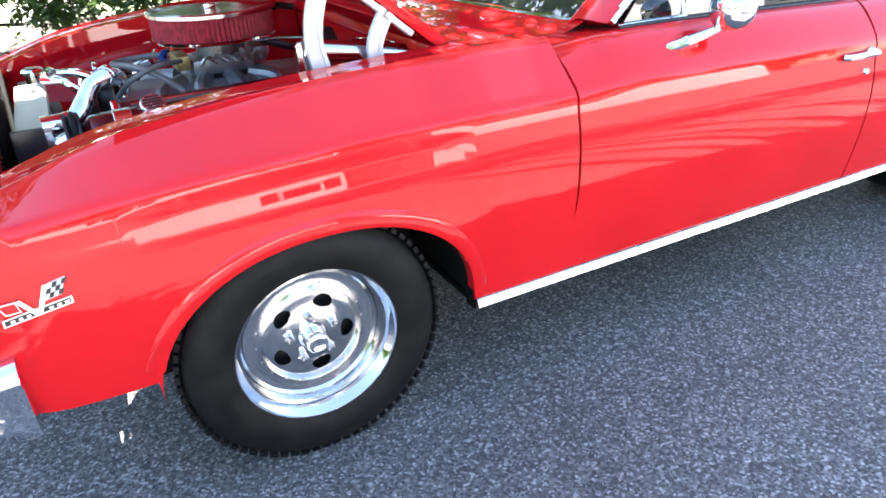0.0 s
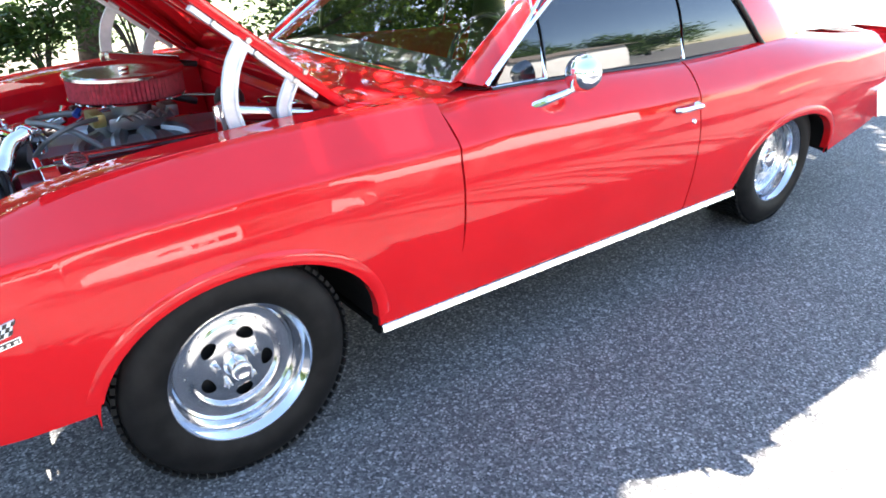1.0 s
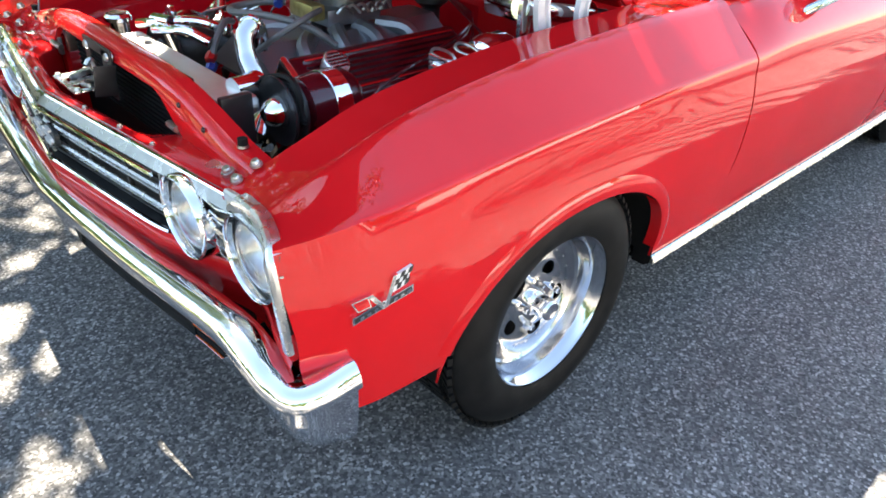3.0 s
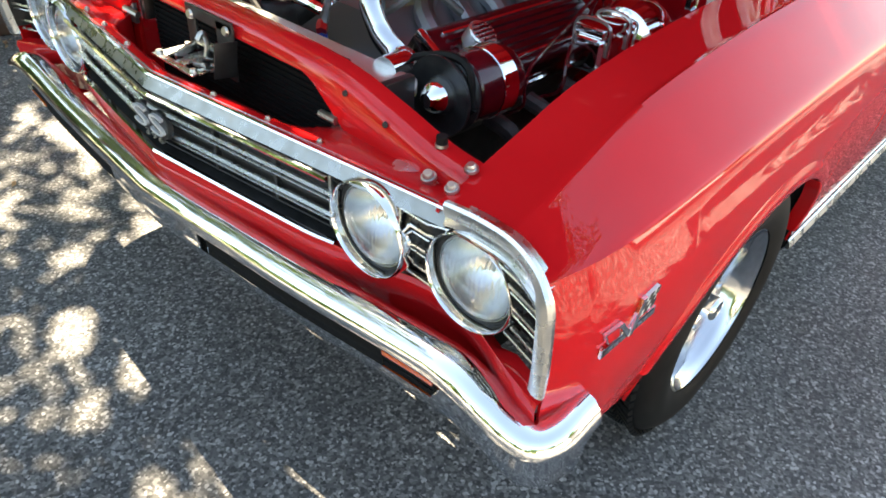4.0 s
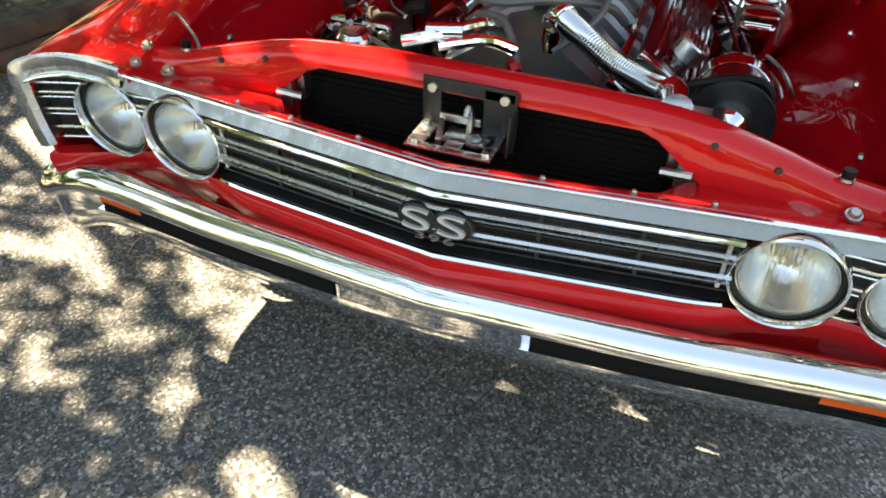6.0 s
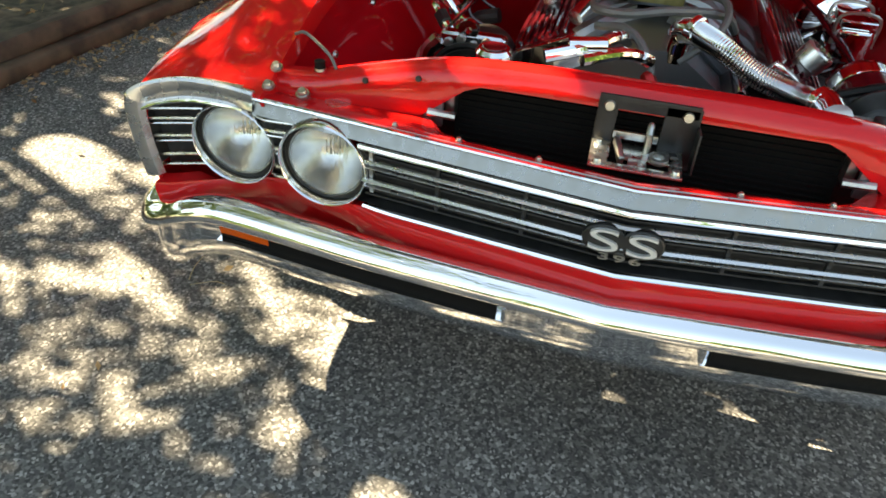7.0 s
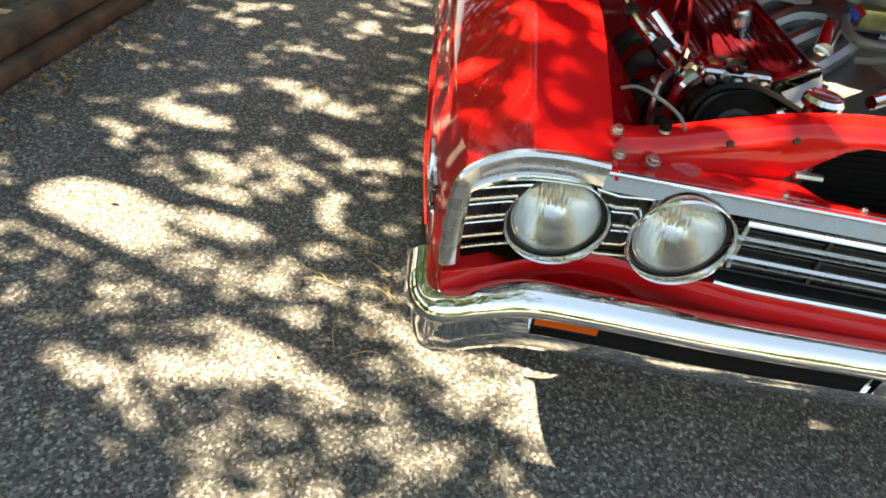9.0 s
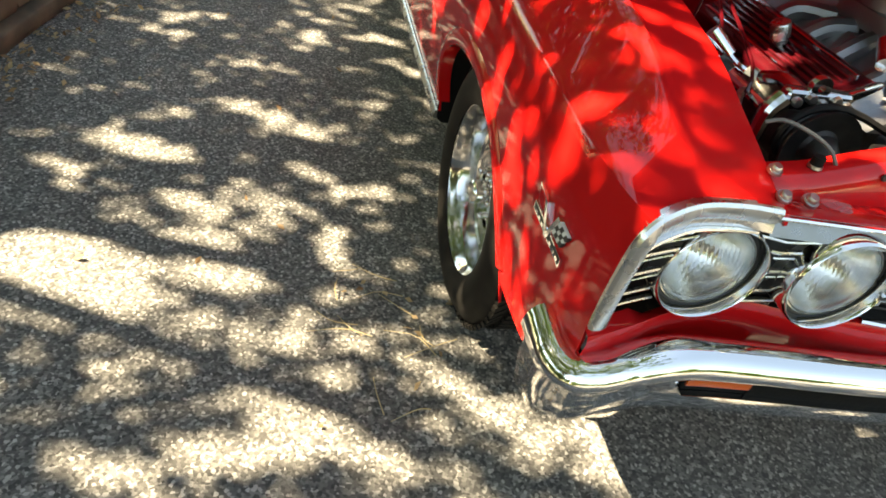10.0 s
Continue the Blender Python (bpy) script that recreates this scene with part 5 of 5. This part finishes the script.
part("brake_pipe", tube_bm([(0.05, -0.54, 0.77), (-0.02, -0.57, 0.77), (-0.06, -0.60, 0.74), (-0.03, -0.61, 0.70), (0.05, -0.58, 0.69)], 0.005, 24, 6), STEEL, servo)
part("brake_pipe", tube_bm([(0.06, -0.54, 0.74), (-0.01, -0.575, 0.73), (-0.045, -0.59, 0.70), (0.02, -0.59, 0.66), (0.10, -0.56, 0.64)], 0.005, 24, 6), STEEL, servo)
part("wiper_motor", box_bm((0.10, 0.16, 0.07), (0.50, -0.30, 0.86), 0.02), CHROME, car)

# ---- bonnet latch on the support ----
latch = part("bonnet_latch", box_bm((0.005, 0.034, 0.100), (-0.610, 0.066, 0.803), 0.002), BLACK, car, "black and bare metal bonnet latch")
part("latch_side", box_bm((0.005, 0.058, 0.112), (-0.611, -0.056, 0.797), 0.002), BLACK, latch)
part("latch_side_fold", box_bm((0.050, 0.004, 0.070), (-0.634, -0.085, 0.792), 0.0015, pose(0, 0, 0, 0, 8, 0)), BLACK, latch)
part("latch_top", box_bm((0.006, 0.165, 0.024), (-0.6105, 0.0, 0.846), 0.002), BLACK, latch)
part("latch_bar", box_bm((0.007, 0.075, 0.014), (-0.614, 0.012, 0.790), 0.002), STEEL, latch)
base = bmesh.new()
for x0, x1, y0, y1 in ((-0.700, -0.684, -0.070, 0.082), (-0.684, -0.662, 0.052, 0.082), (-0.684, -0.662, -0.070, -0.048), (-0.684, -0.662, -0.012, 0.018), (-0.662, -0.612, -0.070, 0.030), (-0.662, -0.612, 0.050, 0.082)):
    join(base, box_bm((x1 - x0, y1 - y0, 0.005), ((x0 + x1) / 2, (y0 + y1) / 2, 0.771), 0.0015))
part("latch_base", base, ALUTRIM, latch, "bare steel latch plate")
part("latch_hook", tube_bm([(-0.632, -0.010, 0.772), (-0.626, -0.010, 0.805), (-0.634, -0.008, 0.824), (-0.645, -0.008, 0.812)], 0.006, 12, 8), STEEL, latch)
part("latch_lever", box_bm((0.055, 0.010, 0.016), (-0.650, 0.036, 0.780), 0.003, pose(0, 0, 0, 0, -10, 14)), STEEL, latch)
part("latch_eye", lathe_bm([(0.010, -0.003), (0.017, -0.003), (0.017, 0.005), (0.010, 0.005), (0.010, -0.003)], 18, pose(-0.655, -0.030, 0.776)), STEEL, latch)
part("latch_tongue", box_bm((0.040, 0.012, 0.006), (-0.650, -0.052, 0.784), 0.002, pose(0, 0, 0, 0, 20, 0)), BLACK, latch)
for x, y in ((-0.690, 0.068), (-0.625, 0.070), (-0.690, -0.058)):
    part("latch_bolt", lathe_bm([(0.0, 0.008), (0.006, 0.008), (0.0075, 0.005), (0.0085, 0.0)], 10, pose(x, y, 0.773)), STEEL, latch)


def bolt(x, y, z, m, r=0.0115, mat=None):
    part("bolt", lathe_bm([(0.0, r * 0.8), (r * 0.55, r * 0.8), (r * 0.72, r * 0.55), (r * 0.75, r * 0.15), (r, r * 0.15), (r * 1.05, -0.003)], 12, pose(x, y, z) @ m), mat or STEEL, support)


for s in (-1, 1):
    bolt(-0.608, s * 0.064, 0.838, pose(0, 0, 0, 0, -80, 0), 0.014)
    bolt(-0.632, s * 0.679, 0.779, pose(0, 0, 0, 0, -20, 0))
    bolt(-0.591, s * 0.680, 0.798, pose(0, 0, 0, 0, -15, 0))
    bolt(-0.618, s * 0.618, 0.766, pose(0, 0, 0, 0, -20, 0), 0.013)
    bolt(-0.572, s * 0.600, 0.800, pose(0, 0, 0), 0.011)
    part("bump_stop", tube_bm([(-0.572, s * 0.60, 0.795), (-0.572, s * 0.60, 0.815)], 0.010, 2, 12), RUBBER, support)
    for y in (0.16, 0.30, 0.42):
        bolt(vee(y) + 0.032, s * y, 0.7725 - 0.012 * y, pose(0, 0, 0), 0.006)
    # small black discs paint the dark of open holes onto the uncut panel
    for y, z in ((0.40, 0.825), (0.50, 0.805)):
        part("support_hole_disc", lathe_bm([(0.0, 0.001), (0.005, 0.001), (0.006, -0.002)], 12, pose(-0.603, s * y, z, 0, -80, 0)), BLACK, support)
    part("shelf_stud", tube_bm([(-0.60, s * 0.33, 0.762), (-0.605, s * 0.38, 0.766)], 0.008, 2, 8), STEEL, support)
    part("radiator_bracket", box_bm((0.010, 0.036, 0.075), (-0.592, s * 0.372, 0.772), 0.003), CASTING, support)
    part("support_side", box_bm((0.012, 0.30, 0.20), (-0.575, s * 0.53, 0.68), 0.004), RED, car)

# ---- badges on the wings ----
def wing_badge(s):
    def at(x, z, out=0.004):
        return Vector((x, s * (side_y(x, z) + out), z))

    def slab(pts, t):
        lo = [at(x, z, 0.0) for x, z in pts]
        hi = [at(x, z, t) for x, z in pts]
        bm = bmesh.new()
        a, b = [bm.verts.new(p) for p in lo], [bm.verts.new(p) for p in hi]
        bm.faces.new(b)
        for k in range(len(a)):
            bm.faces.new([a[k], a[(k + 1) % len(a)], b[(k + 1) % len(a)], b[k]])
        return bm
    m = lambda x, z: (-0.522 - s * x, 0.611 + 0.9 * z - s * 0.18 * x)
    badge = part("wing_badge", slab([m(-0.064, -0.010), m(0.064, -0.010), m(0.064, 0.008), m(-0.064, 0.008)], 0.005), CHROME, car, "chrome V badge with crossed flags", smooth=0)
    part("badge_inlay", slab([m(-0.060, -0.0065), m(0.060, -0.0065), m(0.060, 0.0045), m(-0.060, 0.0045)], 0.0058), SATIN, badge, smooth=0)
    for k in range(7):
        x = -0.05 + 0.0145 * k + (0.012 if k > 3 else 0)
        part("badge_mark", slab([m(x, -0.004), m(x + 0.008, -0.004), m(x + 0.008, 0.002), m(x, 0.002)], 0.0064), CHROME, badge, smooth=0)
    part("badge_v", slab([m(-0.004, -0.008), m(0.006, -0.008), m(-0.024, 0.040), m(-0.034, 0.040)], 0.0065), CHROME, badge, smooth=0)
    part("badge_v", slab([m(-0.003, -0.008), m(0.007, -0.008), m(0.030, 0.054), m(0.020, 0.054)], 0.007), CHROME, badge, smooth=0)
    part("badge_flag", slab([m(-0.026, 0.012), m(-0.032, 0.040), m(-0.066, 0.044), m(-0.054, 0.016)], 0.006), CHROME, badge, smooth=0)
    part("flag_field", slab([m(-0.029, 0.016), m(-0.034, 0.037), m(-0.061, 0.040), m(-0.053, 0.019)], 0.0068), RED, badge, smooth=0)
    part("badge_flag", slab([m(0.014, 0.018), m(0.028, 0.052), m(0.062, 0.054), m(0.048, 0.020)], 0.006), PALE, badge, smooth=0)
    for i in range(4):
        for j in range(3):
            if (i + j) % 2:
                x, z = 0.017 + 0.0085 * i + 0.0045 * j, 0.021 + 0.0105 * j
                part("flag_check", slab([m(x, z), m(x + 0.0085, z), m(x + 0.0128, z + 0.0105), m(x + 0.0043, z + 0.0105)], 0.0068), BLACK, badge, smooth=0)


for s in (-1, 1):
    wing_badge(s)

# ---- garden edge ----
def timber(x, y, z, length, w, h, tilt, seed):
    rnd = random.Random(seed)
    rows = []
    for i in range(13):
        u = i / 12
        wob = [rnd.uniform(-0.006, 0.006) for _ in range(12)]
        rows.append([(u * length, w / 2 * math.copysign(abs(math.cos(a)) ** 0.45, math.cos(a)) + wob[k], h / 2 * math.copysign(abs(math.sin(a)) ** 0.45, math.sin(a)) + wob[-k]) for k, a in ((k, k * math.tau / 12 + 0.13) for k in range(12))])
    ob = part("edging_timber", rows_bm(rows, close_v=True, caps=True), WOOD, None, smooth=50)
    ob.matrix_basis = pose(x, y, z, tilt, 0, math.degrees(EDGE) + rnd.uniform(-0.3, 0.3))
    return tagged(ob, "weathered brown timber edging of the garden bed", "timber", "garden edging")


EDGE = radians(-10.8)
edge_y = lambda x: 2.555 - 0.191 * x
for k in range(6):
    x0, x1 = -6.9 + 2.40 * k, -5.8 + 2.40 * k
    timber(x0, edge_y(x0) + 0.06, 0.035, 2.43, 0.12, 0.085, 2, 10 + k)
    timber(x1, edge_y(x1) + 0.10, 0.115, 2.43, 0.11, 0.085, -3, 30 + k)
rows = []
for x in spaced(-6.9, 7.4, 50):
    rows.append([(x, y, 0.11 + 0.03 * noise.noise(Vector((x * 1.3, y * 1.3, 0))) + 0.02 * (y - 2.6)) for y in spaced(edge_y(x) + 0.16, 6.8, 22)])
tagged(part("garden_bed", rows_bm(rows), MULCH, smooth=60), "dark mulch garden bed", "garden bed", kind="structure")

lawn_z = lambda x, y: 0.17 + 0.03 * noise.noise(Vector((x * 0.4, y * 0.4, 5))) + 0.015 * (y - 6.6)
rows = [[(x, y, lawn_z(x, y)) for y in spaced(6.6, 60, 40)] for x in spaced(-40, 50, 60)]
tagged(part("lawn", rows_bm(rows), LAWN, smooth=60), "sunlit green lawn beyond the garden bed", "lawn", kind="structure")
rows = []
for u in spaced(0, 14, 28):
    c = Vector((-1.1 + 0.56 * u, 6.9 + 0.83 * u, 0))
    n = Vector((0.83, -0.56, 0))
    rows.append([(p.x, p.y, lawn_z(p.x, p.y) + h) for p, h in ((c - n * 0.62, 0.0), (c - n * 0.6, 0.06), (c + n * 0.6, 0.06), (c + n * 0.62, 0.0))])
tagged(part("garden_path", rows_bm(rows), CONCRETE, smooth=30), "pale concrete path across the lawn", "path", kind="structure")


def leaf_mesh(name, spots, size, mat, parent=None, seed=1, droop=0.6, aspect=0.5):
    """Many small folded leaves at the given places, as one mesh."""
    rng = np.random.default_rng(seed)
    n = len(spots)
    c = np.asarray(spots)
    L = size * rng.uniform(0.7, 1.3, (n, 1))
    d = rng.normal(size=(n, 3))
    d[:, 2] = d[:, 2] * 0.5 - droop * 0.3
    d /= np.linalg.norm(d, axis=1, keepdims=True)
    w = np.cross(d, rng.normal(size=(n, 3)) * 0.5 + np.array([0, 0, 1.0]))
    w /= np.linalg.norm(w, axis=1, keepdims=True)
    up = np.cross(w, d)
    W = L * aspect
    tip, base = c + d * L / 2, c - d * L / 2
    a, b = c + w * W / 2 + up * W * 0.15, c - w * W / 2 + up * W * 0.15
    verts = np.stack([base, a, tip, b], axis=1).reshape(-1, 3)
    idx = np.arange(n)[:, None] * 4
    faces = np.concatenate([idx + [0, 1, 2], idx + [0, 2, 3]], axis=1).reshape(-1, 3)
    me = bpy.data.meshes.new(name)
    me.from_pydata(verts.tolist(), [], faces.tolist())
    ob = new(name, me)
    me.materials.append(mat)
    if parent:
        ob.parent = parent
    return ob


def make_tree(x, y, height, spots, seed, label, leaf=0.09, spread=0.12):
    """Tapered trunk with limbs that reach towards its clumps of leaves."""
    rnd = random.Random(seed)
    tree = tagged(new("tree"), label, "tree")
    tree.location = (x, y, 0)
    trunk = [(0, 0, 0), (0.06, 0.03, height * 0.3), (-0.05, 0.08, height * 0.6), (0.02, 0.0, height)]
    part("trunk", tube_bm(trunk, (0.17, 0.05), 20, 12, 0.006), BARK, tree)
    centres = rnd.sample(spots, min(14, len(spots)))
    for c in centres:
        v = Vector(c) - Vector((x, y, 0))
        z0 = rnd.uniform(0.35, 0.85) * height
        z0 = min(z0, v.z - 0.2)
        mid = Vector((v.x * 0.45, v.y * 0.45, z0 + (v.z - z0) * 0.65))
        part("limb", tube_bm([(0, 0, z0), mid, v], (0.06, 0.012), 10, 7), BARK, tree)
    rng = np.random.default_rng(seed)
    pts = []
    for c in spots:
        k = rng.integers(36, 66)
        pts.append(np.array(c) + rng.normal(size=(k, 3)) * np.array([spread, spread, spread * 0.7]))
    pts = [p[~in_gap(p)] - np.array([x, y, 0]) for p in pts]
    ob = leaf_mesh("crown", np.concatenate(pts), leaf, LEAF, tree, seed, 0.6, 0.6)
    tagged(ob, "green leaves in loose clumps", kind="stuff")
    return tree


# the crowns hang out of view; their holes are set where sun should land
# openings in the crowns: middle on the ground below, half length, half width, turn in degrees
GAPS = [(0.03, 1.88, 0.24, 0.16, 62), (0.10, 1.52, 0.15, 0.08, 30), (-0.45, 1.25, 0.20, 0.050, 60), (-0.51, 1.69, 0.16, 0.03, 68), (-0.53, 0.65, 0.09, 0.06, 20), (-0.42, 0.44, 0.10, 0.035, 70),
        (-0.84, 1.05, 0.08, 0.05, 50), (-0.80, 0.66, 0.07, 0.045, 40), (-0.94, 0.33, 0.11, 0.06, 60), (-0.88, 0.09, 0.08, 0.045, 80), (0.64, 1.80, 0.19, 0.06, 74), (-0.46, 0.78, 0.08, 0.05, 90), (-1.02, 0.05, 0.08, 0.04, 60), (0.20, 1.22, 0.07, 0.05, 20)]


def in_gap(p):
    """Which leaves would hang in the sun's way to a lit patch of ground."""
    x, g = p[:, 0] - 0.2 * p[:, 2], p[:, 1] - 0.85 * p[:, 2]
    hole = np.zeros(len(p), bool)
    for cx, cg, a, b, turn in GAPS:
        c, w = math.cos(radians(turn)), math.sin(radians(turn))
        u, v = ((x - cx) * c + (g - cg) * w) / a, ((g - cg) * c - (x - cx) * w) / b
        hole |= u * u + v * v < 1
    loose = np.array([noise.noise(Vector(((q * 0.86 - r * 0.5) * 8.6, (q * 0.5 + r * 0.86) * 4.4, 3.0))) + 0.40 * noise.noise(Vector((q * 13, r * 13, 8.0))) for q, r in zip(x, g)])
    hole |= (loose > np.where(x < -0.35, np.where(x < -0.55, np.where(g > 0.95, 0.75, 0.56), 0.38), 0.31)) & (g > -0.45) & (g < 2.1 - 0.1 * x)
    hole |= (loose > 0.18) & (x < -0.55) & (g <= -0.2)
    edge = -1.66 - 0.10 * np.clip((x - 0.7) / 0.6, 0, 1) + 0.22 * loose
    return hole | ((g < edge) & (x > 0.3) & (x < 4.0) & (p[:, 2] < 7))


# clumps of leaves, out of view over the car's far side, set to dapple it
rnd = random.Random(5)
clumps = []


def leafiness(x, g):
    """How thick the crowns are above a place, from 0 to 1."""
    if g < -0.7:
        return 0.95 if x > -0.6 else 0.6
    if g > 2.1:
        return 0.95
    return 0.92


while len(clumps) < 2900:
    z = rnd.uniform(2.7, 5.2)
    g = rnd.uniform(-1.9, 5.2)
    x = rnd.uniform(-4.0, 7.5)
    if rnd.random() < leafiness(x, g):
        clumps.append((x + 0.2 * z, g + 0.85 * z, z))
stems = [(-2.8, 5.2), (1.2, 5.8), (5.4, 5.4)]
for i, (tx, ty) in enumerate(stems):
    mine = [c for c in clumps if min(range(3), key=lambda k: abs(c[0] - stems[k][0])) == i]
    make_tree(tx, ty, 4.6, mine, 40 + i, "leafy green tree in the garden bed")

# two tall unseen trees behind, added to lay loose shade across the driveway
tall = []
while len(tall) < 240:
    z = rnd.uniform(9.0, 12.5)
    g, x = rnd.uniform(-8.5, -3.7), rnd.uniform(-0.3, 10.5)
    if noise.noise(Vector((x * 0.5, g * 0.9, 7.0))) > -0.12:
        tall.append((x + 0.2 * z, g + 0.85 * z, z))
for i, tx in enumerate((4.8, 9.8)):
    make_tree(tx, 7.6, 10.5, [c for c in tall if (c[0] < 7.4) == (i == 0)], 60 + i, "unseen tall leafy tree added for shade across the driveway", 0.17, 0.26)


def make_shrub(x, y, r, h, seed):
    rng = np.random.default_rng(seed)
    sh = tagged(new("shrub"), "dense dark green shrub in the garden bed", "shrub", "garden shrubs")
    sh.location = (x, y, 0.15)
    rnd = random.Random(seed)
    pts = []
    for k in range(9):
        a = rnd.uniform(0, math.tau)
        e = Vector((r * 0.7 * math.cos(a), r * 0.7 * math.sin(a), h * rnd.uniform(0.5, 0.95)))
        part("stem", tube_bm([(0, 0, -0.05), (e.x * 0.3, e.y * 0.3, e.z * 0.5), e], (0.018, 0.006), 6, 6), BARK, sh)
        pts.append(np.array(e) + rng.normal(size=(170, 3)) * np.array([r * 0.35, r * 0.35, h * 0.2]))
    p = np.concatenate(pts)
    p = p[p[:, 2] > 0.03]
    tagged(leaf_mesh("foliage", p, 0.085, LEAF, sh, seed), kind="stuff")


for k in range(12):
    if k == 4:
        continue
    make_shrub(-5.0 + 1.25 * k + random.Random(k).uniform(-0.3, 0.3), 3.5 + 0.5 * (k % 3), 0.55, 0.9 + 0.25 * (k % 2), 70 + k)

make_shrub(-0.25, 5.3, 0.40, 0.60, 91)
make_shrub(0.55, 4.7, 0.35, 0.66, 92)

# fallen leaves along the timber
rng = np.random.default_rng(9)
n = 900
u = rng.uniform(-4, 6, n)
p = np.stack([u, 2.54 - 0.191 * u - np.abs(rng.normal(0, 0.10, n)), np.full(n, 0.008) + rng.uniform(0, 0.012, n)], axis=1)
litter = leaf_mesh("leaf_litter", p, 0.034, DRYLEAF, None, 9, 0.0)
n = 1400
u = rng.uniform(-4, 6, n)
v = rng.uniform(0.2, 2.0, n)
b = np.stack([u, 2.555 - 0.191 * u + v, 0.15 + 0.02 * v + rng.uniform(-0.01, 0.02, n)], axis=1)
bedleaf = leaf_mesh("bed_leaves", b, 0.05, DRYLEAF, None, 19, 0.0)
tagged(bedleaf, "dry leaves lying on the garden bed", "leaves", kind="stuff")
tagged(litter, "dry brown leaves scattered along the timber edging", "leaf litter", kind="stuff")

# ---- across the driveway, seen in the paint and glass ----
WALL = material("white_render", (0.78, 0.76, 0.72), 0.8)
mottled(WALL, (0.72, 0.70, 0.66), (0.80, 0.78, 0.75), 2.0)
ROOFM = material("roof_shingle", (0.16, 0.13, 0.11), 0.9)
mottled(ROOFM, (0.11, 0.09, 0.08), (0.22, 0.18, 0.15), 5.0)
PANE = material("window_glass", (0.02, 0.025, 0.03), 0.03)
SHUTTER = material("dark_shutter_paint", (0.05, 0.03, 0.03), 0.5)
mottled(SHUTTER, (0.04, 0.024, 0.024), (0.06, 0.036, 0.036), 8.0)


def make_house(x0, x1, h, windows, label):
    """A low rendered building whose front faces the car from across the driveway."""
    w = x1 - x0
    house = tagged(new("house"), label, "house")
    house.location = ((x0 + x1) / 2, -17, 0)
    part("wall", box_bm((w, 7, h), (0, 0, h / 2), 0.02), WALL, house)
    e = w / 2 + 0.3
    part("roof", rows_bm([[(-e, -3.9, h - 0.05), (-e, 0, h + 1.3), (-e, 3.9, h - 0.05)], [(e, -3.9, h - 0.05), (e, 0, h + 1.3), (e, 3.9, h - 0.05)]]), ROOFM, house, smooth=0)
    for x in windows:
        win = part("window", box_bm((0.9, 0.08, 1.2), (x - house.location.x, 3.51, 1.6), 0.01), WALL, house)
        part("pane", box_bm((0.78, 0.03, 1.06), (x - house.location.x, 3.56, 1.6)), PANE, win)
        for s in (-1, 1):
            part("shutter", box_bm((0.38, 0.05, 1.25), (x - house.location.x + s * 0.68, 3.53, 1.6), 0.01), SHUTTER, house)


make_house(-7.0, 4.0, 2.7, (-5.0, -1.0, 3.0), "low pale rendered house with dark shutters")
make_house(6.3, 17.4, 2.9, (), "low pale building with a blank wall")


def far_tree(x, y, h, r, seed):
    t = tagged(new("tree"), "broad dark green tree beyond the house", "tree", "far trees")
    t.location = (x, y, 0)
    rng = np.random.default_rng(seed)
    part("trunk", tube_bm([(0, 0, 0), (0.1, 0, h * 0.4), (0, 0.1, h * 0.8)], (0.25, 0.08), 8, 8), BARK, t)
    c = rng.normal(size=(40, 3)) * np.array([r * 0.5, r * 0.5, h * 0.2]) + np.array([0, 0, h * 0.5])
    p = np.concatenate([q + rng.normal(size=(110, 3)) * np.array([r * 0.2, r * 0.2, h * 0.08]) for q in c])
    p = p[p[:, 2] > 0.3]
    tagged(leaf_mesh("crown", p, 0.55, LEAF, t, seed, 0.3, 0.7), kind="stuff")


for k in range(16):
    far_tree(-34 + 5.0 * k, -31 - 3 * (k % 3), 10.0 + 3.0 * ((k * 7) % 4) / 3, 3.6, 200 + k)
for k in range(8):
    far_tree(-22 + 6.0 * k, 26 + 2 * (k % 2), 9.0, 3.2, 300 + k)
for k in range(8):
    far_tree(-30 - 2 * (k % 2), -26 + 7.0 * k, 5.5 + 1.5 * ((k * 5) % 3), 3.4, 400 + k)


# ---- on the asphalt ----
rng = np.random.default_rng(21)
one = leaf_mesh("fallen_leaf", [(-1.14, 0.55, 0.008)], 0.05, DRYLEAF, None, 4, 0.0, 0.7)
tagged(one, "curled brown fallen leaf on the asphalt", "leaf")
n = 40
p = np.stack([rng.uniform(-2.2, 3.0, n), rng.uniform(1.15, 2.4, n), np.full(n, 0.008)], axis=1)
q = np.stack([rng.normal(-0.12, 0.12, 12), rng.normal(1.06, 0.10, 12), np.full(12, 0.008)], axis=1)
tagged(leaf_mesh("scattered_leaves", np.concatenate([p, q]), 0.028, DRYLEAF, None, 12, 0.0), "small dry leaves scattered over the asphalt", "leaves", kind="stuff")
STRAW = material("dry_straw", (0.42, 0.33, 0.18), 0.8)
mottled(STRAW, (0.34, 0.26, 0.13), (0.50, 0.41, 0.24), 30.0)
straw = bmesh.new()
rnd = random.Random(14)
for k in range(13):
    c = Vector((rnd.gauss(-0.15, 0.13), rnd.gauss(1.12, 0.10), 0.004))
    a = rnd.gauss(0.9, 0.7)
    d = Vector((math.cos(a), math.sin(a), 0)) * rnd.uniform(0.03, 0.08)
    bend = Vector((rnd.uniform(-0.02, 0.02), rnd.uniform(-0.02, 0.02), rnd.uniform(0.004, 0.016)))
    join(straw, tube_bm([c - d, c + bend, c + d], (0.0018, 0.0009), 5, 4))
tagged(part("dry_straw", straw, STRAW), "wisps of dry straw on the asphalt beside the tyre", "straw", kind="stuff")
